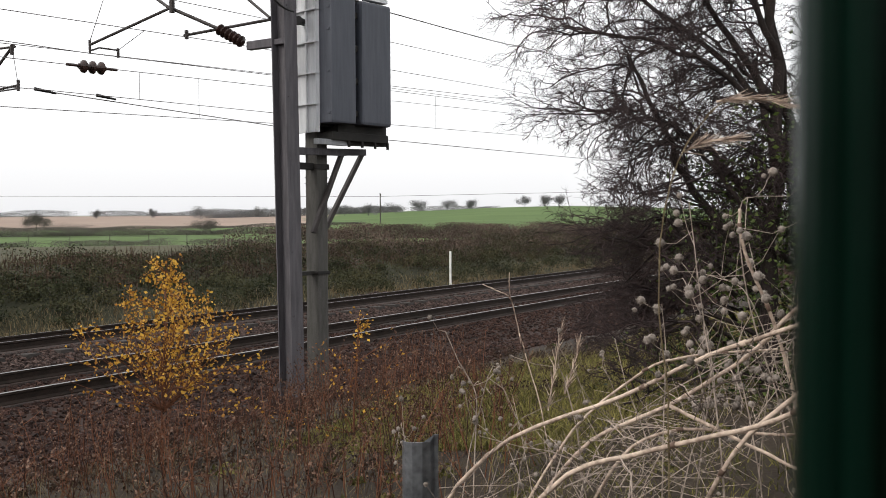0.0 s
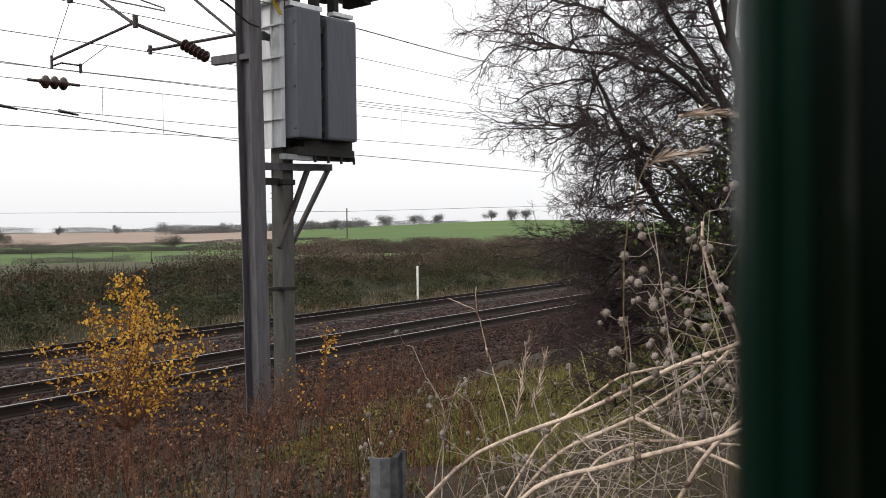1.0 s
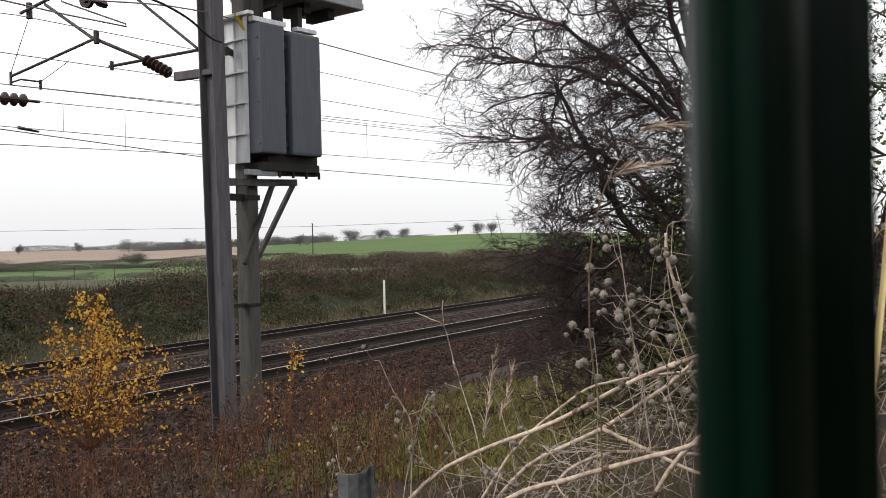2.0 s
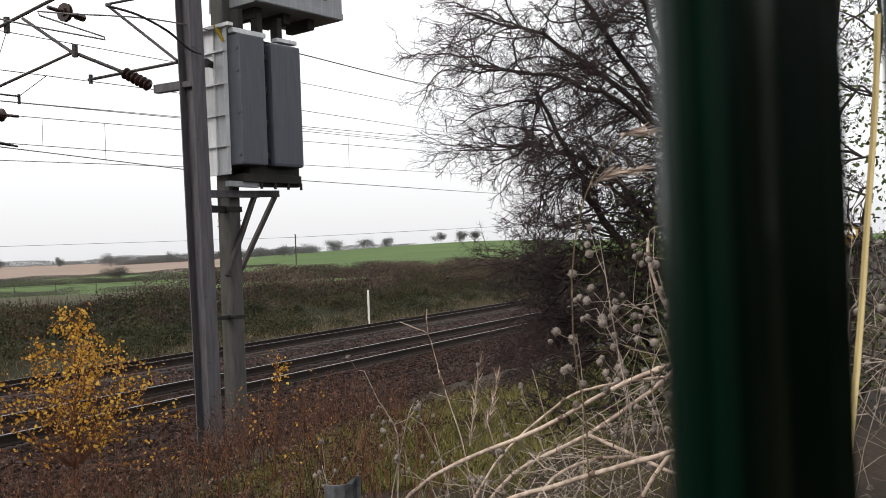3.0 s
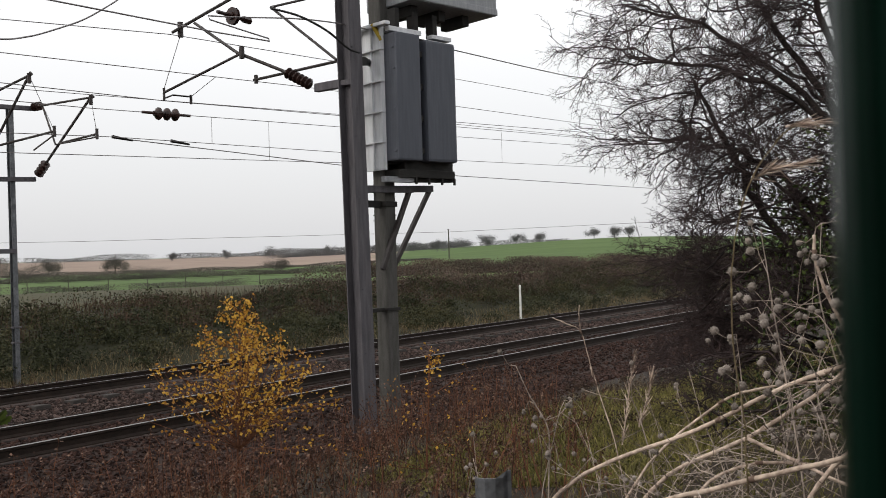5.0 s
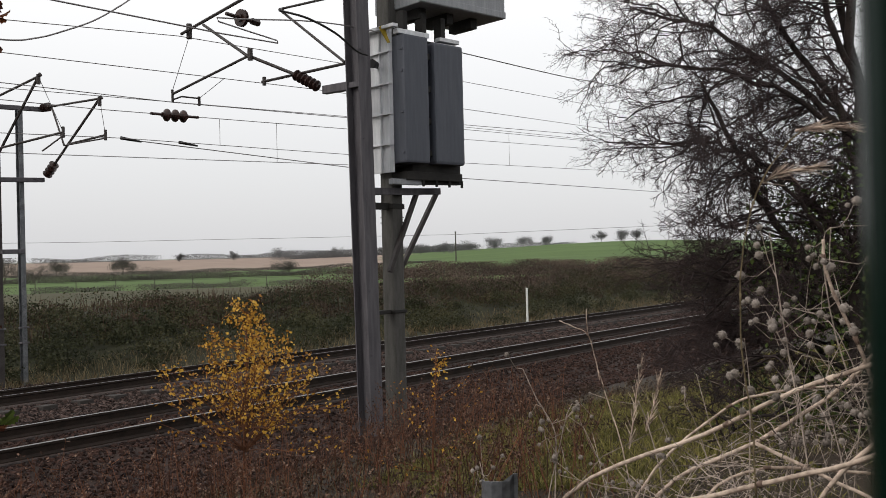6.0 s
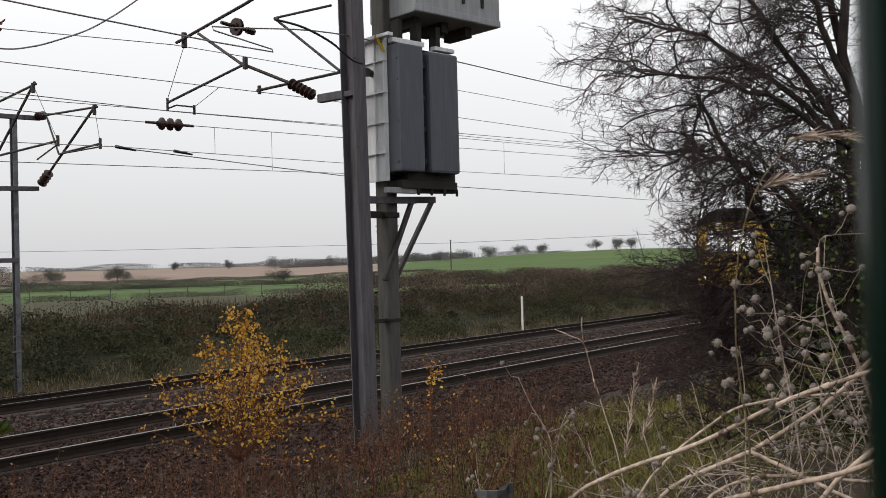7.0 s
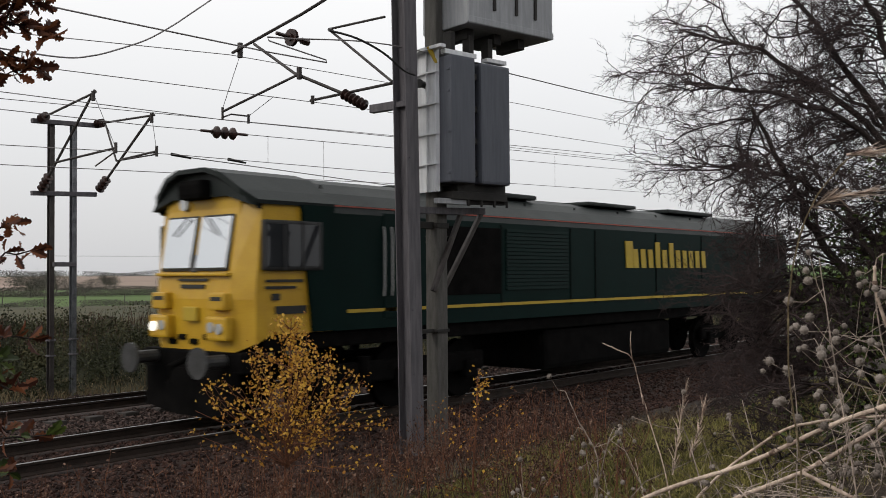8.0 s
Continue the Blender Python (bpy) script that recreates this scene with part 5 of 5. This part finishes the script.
def smooth_path(p, n=5, jitter=0.0, rnd=None):
    out = []
    for i in range(len(p) - 1):
        a, b, c, d = p[max(i - 1, 0)], p[i], p[i + 1], p[min(i + 2, len(p) - 1)]
        for k in range(n):
            t = k / n
            q = 0.5 * ((2 * b) + (c - a) * t + (2 * a - 5 * b + 4 * c - d) * t * t + (3 * b - a - 3 * c + d) * t ** 3)
            if jitter:
                q = q + Vector((rnd.gauss(0, jitter), rnd.gauss(0, jitter), rnd.gauss(0, jitter)))
            out.append(q)
    return out + [p[-1]]


def burr(g, c, r, rnd):
    """A round, bristly seed head."""
    g.ball(c, r * 0.82, n=8, rings=6)
    for k in range(26):
        d = Vector((rnd.gauss(0, 1), rnd.gauss(0, 1), rnd.gauss(0, 1))).normalized()
        g.tube([Vector(c) + d * r * 0.7, Vector(c) + d * r * 1.12], r * 0.10, r * 0.02, n=3, cap=False)


def long_stalk(pts, r, seed, label="long bleached dead stalk fallen across the weeds", root=True, mats=None):
    rnd = random.Random(seed)
    p = [bearing(*q) for q in pts]
    if root:
        p = rooted(p)
    g = Geo()
    path = smooth_path(p, 5, 0.0004, rnd)
    r = r * 0.74
    g.tube(path, r, r * 0.75, n=8)
    for k in range(4, len(path) - 1, 6):
        d = (path[k + 1] - path[k]).normalized()
        g.tube([path[k] - d * 0.006, path[k], path[k] + d * 0.006], r * 1.0, r * 1.22, n=8)
    return g.ob("dead_stalk", mats or M_STRAW, None, label, smooth=True, category="dead stalk", group="fallen stalks")


def umbel(pts, r, heads, seed, spread=0.10, size=0.0094):
    """A dry stem whose side shoots end in round seed heads."""
    rnd = random.Random(seed)
    p = smooth_path(rooted([bearing(*q) for q in pts]), 4, 0.0005, rnd)
    t = thing("burr_plant", Matrix(), "dry weed stem with round grey-brown seed heads", "dead weed", "dry weeds")
    r = r * 0.62
    g = Geo()
    g.tube(p, r, r * 0.5, n=6)
    g.ob("stem", M_LITTER, t, smooth=True)
    for k in range(heads):
        at = p[rnd.randint(int(len(p) * 0.62), len(p) - 1)]
        d = Vector((rnd.gauss(0, 1), rnd.gauss(0, 1), rnd.gauss(0.25, 0.7))).normalized()
        ln = spread * rnd.uniform(0.4, 1.2)
        mid = at + d * ln * 0.5 + Vector((0, 0, rnd.gauss(0, 0.012)))
        end = at + d * ln + Vector((0, 0, rnd.gauss(0.0, 0.03)))
        g = Geo()
        g.tube([at, mid, end], r * 0.42, r * 0.28, n=5)
        s = g.ob("side_shoot", M_LITTER, t)
        for q in range(rnd.choice((1, 1, 1, 2))):
            g = Geo()
            burr(g, end + Vector((rnd.gauss(0, size), rnd.gauss(0, size), rnd.gauss(0, size))) * (0.9 if q else 0.2), size * rnd.uniform(0.5, 0.98), rnd)
            g.ob("seed_head", M_BURR, s, smooth=True)
    return t


def build_stalks():
    long_stalk([(30.6, -14.1, 1.75), (22.7, -10.6, 1.6), (17.8, -8.1, 1.5), (12.9, -6.2, 1.4), (7, -3.5, 1.3)], 0.0052, 1)
    long_stalk([(25.4, -14.0, 1.9), (20.0, -11.0, 1.75), (15.7, -8.1, 1.6), (12.9, -5.2, 1.55), (8, -1.0, 1.5)], 0.0058, 2)
    long_stalk([(27, -16.0, 1.5), (21.0, -13.6, 1.4), (15.0, -11.9, 1.3), (11.0, -9.9, 1.2)], 0.0056, 3)
    long_stalk([(17.0, -14.6, 1.5), (13.0, -10.1, 1.4), (9, -7.0, 1.35)], 0.0058, 4)
    long_stalk([(13.0, -10.9, 1.5), (14.2, -6.2, 1.5), (15.9, -1.9, 1.5), (16.1, 0.3, 1.5)], 0.0042, 5, "upright dry stem of a tall weed")
    long_stalk([(20.0, -13.7, 1.2), (20.1, -10.0, 1.2), (20.6, -5.0, 1.2), (20.3, 0.1, 1.2), (19.3, 3.6, 1.2), (17.4, 6.1, 1.2), (16.2, 6.4, 1.2)], 0.0015, 6, "tall thin dry grass stem arching over", mats=M_TANGRASS)
    long_stalk([(26.4, -13.8, 1.7), (22.0, -9.5, 1.7), (19.0, -8.2, 1.7), (14, -7.6, 1.7)], 0.0035, 7)
    long_stalk([(20.0, -11.0, 1.55), (16.4, -12.6, 1.5), (12, -14.5, 1.45)], 0.0042, 8, root=False)
    long_stalk([(24, -16, 1.6), (20.5, -12.6, 1.6), (14, -12.3, 1.6), (9, -12.0, 1.6)], 0.0042, 9)
    # the yellow blade close to the fence
    g = Geo()
    spine = smooth_path([bearing(a, e, 0.9) for a, e in ((3.3, 11.8), (3.6, 7.0), (4.1, 2.0), (4.7, -4.2), (5.5, -11.5), (6.2, -18), (6.8, -36))], 4)
    w, up = Vector((-0.06, 0.998, 0)) * 0.0026, Vector((1, 0.06, 0)) * 0.0012
    vs = [tuple(q) for p in spine for q in (p - w, p + up, p + w)]
    g.add(vs, [f for k in range(len(spine) - 1) for f in ((3 * k, 3 * k + 1, 3 * k + 4, 3 * k + 3), (3 * k + 1, 3 * k + 2, 3 * k + 5, 3 * k + 4))])
    g.ob("straw_blade", plain("yellow_straw", (0.62, 0.50, 0.24), 0.55), None, "pale yellow straw blade close to the fence", category="grass blade")
    # feathery heads of the arching grass
    for path in ([(17.4, 6.4, 1.2), (15.4, 6.5, 1.2), (13.1, 5.9, 1.2), (11.0, 4.8, 1.2)], [(19.2, 3.6, 1.2), (18.1, 4.1, 1.2), (16.6, 4.3, 1.2)], [(27.0, -11.5, 1.9), (26.6, -9.0, 1.9), (26.2, -6.6, 1.9)], [(26.0, -10.5, 1.9), (25.4, -8.6, 1.9), (25.2, -7.6, 1.9)]):
        rnd = random.Random(int(path[0][0] * 10))
        p = smooth_path([bearing(*q) for q in path], 8)
        g = Geo()
        g.tube(p, 0.0016, 0.0008, n=4)
        for k, q in enumerate(p[:-1]):
            d = (p[k + 1] - q).normalized()
            for _ in range(4):
                e = (d + Vector((rnd.gauss(0, .25), rnd.gauss(0, .25), rnd.gauss(0, .25)))).normalized()
                g.tube([q, q + e * 0.012, q + e * 0.026], 0.0010, 0.0003, n=3, cap=False)
        g.ob("grass_head", M_STRAW, None, "feathery bleached grass seed head", category="grass head", group="dry weeds")
    umbel([(13.6, -12, 1.5), (15.6, -5.0, 1.5), (16.1, 0.2, 1.5), (15.2, 1.0, 1.5)], 0.0024, 10, 11, 0.09)
    umbel([(17.3, -11.2, 1.5), (18.0, -6.6, 1.5), (18.6, -1.8, 1.5), (18.9, 0.8, 1.5)], 0.0022, 8, 12, 0.06)
    umbel([(31.4, -14.1, 1.9), (31.3, -10.7, 1.9), (32.3, -8.7, 1.9), (33.1, -6.9, 1.9)], 0.0030, 5, 13, 0.06, 0.0068)
    umbel([(31.9, -15.1, 1.9), (31.0, -11.2, 1.9), (30.6, -9.6, 1.9)], 0.0026, 9, 14, 0.07, 0.0068)
    umbel([(25.1, -14.0, 1.8), (25.9, -10.2, 1.8), (26.4, -8.8, 1.8)], 0.0028, 4, 15, 0.08, 0.0068)
    umbel([(22.5, -12.9, 1.9), (23.2, -10.1, 1.9), (23.8, -8.9, 1.9)], 0.0022, 3, 16, 0.06, 0.0062)
    umbel([(17.3, -11.2, 1.6), (17.9, -6.6, 1.6), (19.2, -3.7, 1.6)], 0.0022, 8, 17, 0.10)
    umbel([(13.0, -12.4, 1.6), (15.4, -5.0, 1.6), (17.1, -3.7, 1.6)], 0.0022, 8, 18, 0.10)
    umbel([(20.3, -13, 1.5), (20.2, -8, 1.5), (20.4, -5.2, 1.5)], 0.0020, 6, 19, 0.06)
    umbel([(35.2, -16, 2.0), (35.4, -14, 2.0), (35.8, -12.2, 2.0)], 0.0026, 7, 20, 0.06, 0.0068)
    umbel([(28.8, -16, 1.8), (28.4, -13.8, 1.8), (28.3, -12.8, 1.8)], 0.0026, 9, 21, 0.08, 0.0068)
    umbel([(15.2, -13, 1.5), (16.2, -8.0, 1.5), (15.4, -5.6, 1.5)], 0.0022, 6, 31, 0.10)
    umbel([(12.6, -13, 1.55), (13.2, -7.0, 1.55), (12.2, -2.6, 1.55)], 0.0022, 7, 32, 0.09)
    umbel([(18.2, -14, 1.6), (17.4, -9.5, 1.6), (16.6, -8.0, 1.6)], 0.0022, 5, 33, 0.08)
    umbel([(11.0, -12, 1.5), (10.5, -6, 1.5), (10.0, -2.0, 1.5)], 0.0022, 10, 22, 0.10)
    umbel([(8.0, -12, 1.6), (6.0, -6, 1.6), (5.0, 0.5, 1.6)], 0.0022, 10, 23, 0.10)
    umbel([(15.0, -15, 1.7), (14.5, -10, 1.7), (14.0, -7.5, 1.7)], 0.0022, 12, 24, 0.10)
    umbel([(19.0, -15, 1.8), (18.0, -11.5, 1.8), (18.2, -9.2, 1.8)], 0.0026, 10, 25, 0.09)
    long_stalk([(27.2, -12.5, 2.0), (28.3, -8.4, 2.0), (28.5, -7.6, 2.0), (28.7, -7.0, 2.0)], 0.0018, 26, "broken dry weed stem")
    long_stalk([(28.6, -7.6, 2.0), (28.7, -7.0, 2.0), (29.2, -5.0, 2.0), (30.0, -4.5, 2.0), (30.9, -4.1, 2.0)], 0.0016, 27, "kinked dry weed tip", root=False)
    long_stalk([(29.2, -5.0, 2.0), (29.3, -4.1, 2.0), (29.25, -3.4, 2.0)], 0.0016, 28, "short dry twig tip", root=False)
    # a mat of fine broken stalks
    rnd = random.Random(77)
    g, h = Geo(), Geo()
    for k in range(620):
        az = rnd.uniform(2, 27) if k % 4 else rnd.uniform(20, 33)
        top = np.interp(az, [2, 12, 18, 24, 33], [-3.0, -5.5, -8.0, -12.0, -15.0])
        el = top - abs(rnd.gauss(0, 4.2)) - 0.6
        d = rnd.uniform(1.35, 2.5)
        a = bearing(az, el, d)
        w = Vector((rnd.gauss(0, 1), rnd.gauss(0, 1), rnd.gauss(0.1, 0.75))).normalized()
        ln = rnd.uniform(0.05, 0.20)
        b = a + w * ln * 0.5 + Vector((0, 0, rnd.gauss(0, 0.012)))
        c = a + w * ln + Vector((rnd.gauss(0, 0.015), rnd.gauss(0, 0.015), rnd.gauss(-0.01, 0.02)))
        r = rnd.uniform(0.0004, 0.0011)
        g.tube([a - w * ln * 0.4, a, b, c], r, r * 0.5, n=4, cap=False)
        if k % 5 == 0:
            burr(h, c, rnd.uniform(0.003, 0.0060), rnd)
    g.ob("stalk_litter", M_LITTER, None, "tangled mat of fine dead stalks", kind="stuff", category="dead stalks")
    h.ob("burr_litter", M_BURR, None, "loose grey-brown seed heads in the tangle", kind="stuff", category="seed heads")


def build_stub():
    """The sawn-off folded steel pale among the weeds."""
    p = bearing(34.65, -13.3, 1.95)
    fold = [(-0.036, 0.012), (-0.030, -0.004), (-0.016, -0.012), (0.004, -0.012), (0.020, -0.004), (0.028, 0.0062), (0.036, 0.006)]
    t = Vector((math.sin(radians(34.65)), -math.cos(radians(34.65)), 0))
    n = Vector((math.cos(radians(34.65)), math.sin(radians(34.65)), 0))
    base = float(ground_z(p.x, p.y)) - 0.1
    out = [p + t * a + n * b for a, b in fold] + [p + t * a + n * (b + 0.004) for a, b in fold[::-1]]
    for q in out:
        q.z = 0
    g = Geo()
    g.prism(out, (0, 0, base), (0, 0, p.z))
    k = len(out)
    for i in (5, 6, 7, 8):
        v = g.v[k + i]
        g.v[k + i] = (v[0], v[1], v[2] + 0.012)
    g.ob("steel_stub", M_GALV, None, "cut-off folded galvanised steel pale", category="steel post")


def oak_leaf(g, at, d, ln, rnd):
    d = Vector(d).normalized()
    s = d.cross(Vector((rnd.gauss(0, 1), rnd.gauss(0, 1), rnd.gauss(0, 1)))).normalized()
    n = d.cross(s)
    half = [(0.0, 0.02), (0.18, 0.10), (0.26, 0.22), (0.36, 0.13), (0.48, 0.30), (0.58, 0.17), (0.70, 0.28), (0.80, 0.15), (0.92, 0.16), (1.0, 0.0)]
    mid = [at + d * a * ln + n * ln * 0.10 * math.sin(a * 3) for a, b in half]
    for sg in (-1, 1):
        edge = [m + s * sg * b * ln + n * ln * b * 0.3 for m, (a, b) in zip(mid, half)]
        g.add([tuple(q) for q in mid + edge], [(i, i + 1, 11 + i, 10 + i) for i in range(9)])


def build_oak():
    """A young oak that still holds its brown leaves."""
    rnd = random.Random(9)
    d0 = 2.6
    t = thing("oak_sapling", Matrix(), "young oak holding brown and reddish autumn leaves", "sapling", "saplings")
    foot = bearing(69, -20, d0)
    foot.z = float(ground_z(foot.x, foot.y))
    g, lv, gr = Geo(), Geo(), Geo()
    stem = [foot, bearing(68.5, -8, d0), bearing(68.2, 4, d0), bearing(68.0, 16, d0)]
    g.tube(smooth_path(stem, 5, 0.003, rnd), 0.016, 0.007, n=7)
    ends = [((68.2, 13, d0), (62.6, 13.2, d0)), ((68.2, 12, d0), (63.2, 11.4, d0)), ((68.2, 14, d0), (62.9, 14.8, d0)), ((68.2, 15, d0), (63.6, 16.2, d0)), ((68.2, 11, d0), (64.5, 14.3, d0)), ((68.2, 12, d0), (63.6, 13.6, d0)), ((68.2, 9, d0), (64.2, 11.0, d0)), ((68.2, 15, d0), (65.2, 16.5, d0)), ((68.3, 0, d0), (64.3, 2.9, d0)), ((68.3, -1, d0), (63.4, 1.4, d0)),
            ((68.4, -4, d0), (63.4, -3.4, d0)), ((68.4, -7, d0), (64.0, -6.0, d0)), ((68.4, -10, d0), (62.4, -8.6, d0)), ((68.4, -11, d0), (64.5, -10.5, d0)), ((68.4, -5, d0), (65.0, -4.6, d0)), ((68.4, -9, d0), (64.4, -8.2, d0))]
    for k, (a, b) in enumerate(ends):
        a, b = bearing(*a), bearing(*b)
        path = smooth_path([a, a.lerp(b, 0.5) + Vector((0, 0, 0.03)), b], 5, 0.004, rnd)
        g.tube(path, 0.0045, 0.0016, n=5)
        for q in path[4:]:
            for _ in range(4 if k < 8 else 2):
                w = (b - a).normalized() + Vector((rnd.gauss(0, .8), rnd.gauss(0, .8), rnd.gauss(-0.1, .8)))
                oak_leaf(gr if (k > 11 and rnd.random() < 0.55) else lv, q, w, rnd.uniform(0.034, 0.056), rnd)
    g.ob("stem", M_BARK, t, "thin dark stem")
    lv.ob("foliage", M_BROWNLEAF, t, "brown lobed leaves")
    gr.ob("green_foliage", M_IVY, t, "leaves still dark green")


build_stalks()
build_stub()
build_oak()


# ---- what moves ----
def motions():
    """The locomotive rolls in along the near track, braking slightly."""
    along = [(0.0, 211.0), (7.0, 32.75), (7.5, 20.35), (8.0, 8.70)]
    walk(LOCO, [(t, pose(x, 12.44, 0)) for t, x in along])
    for curve in LOCO.animation_data.action.layers[0].strips[0].channelbag(LOCO.animation_data.action_slot).fcurves:
        for k in curve.keyframe_points:
            k.interpolation = "LINEAR"


motions()
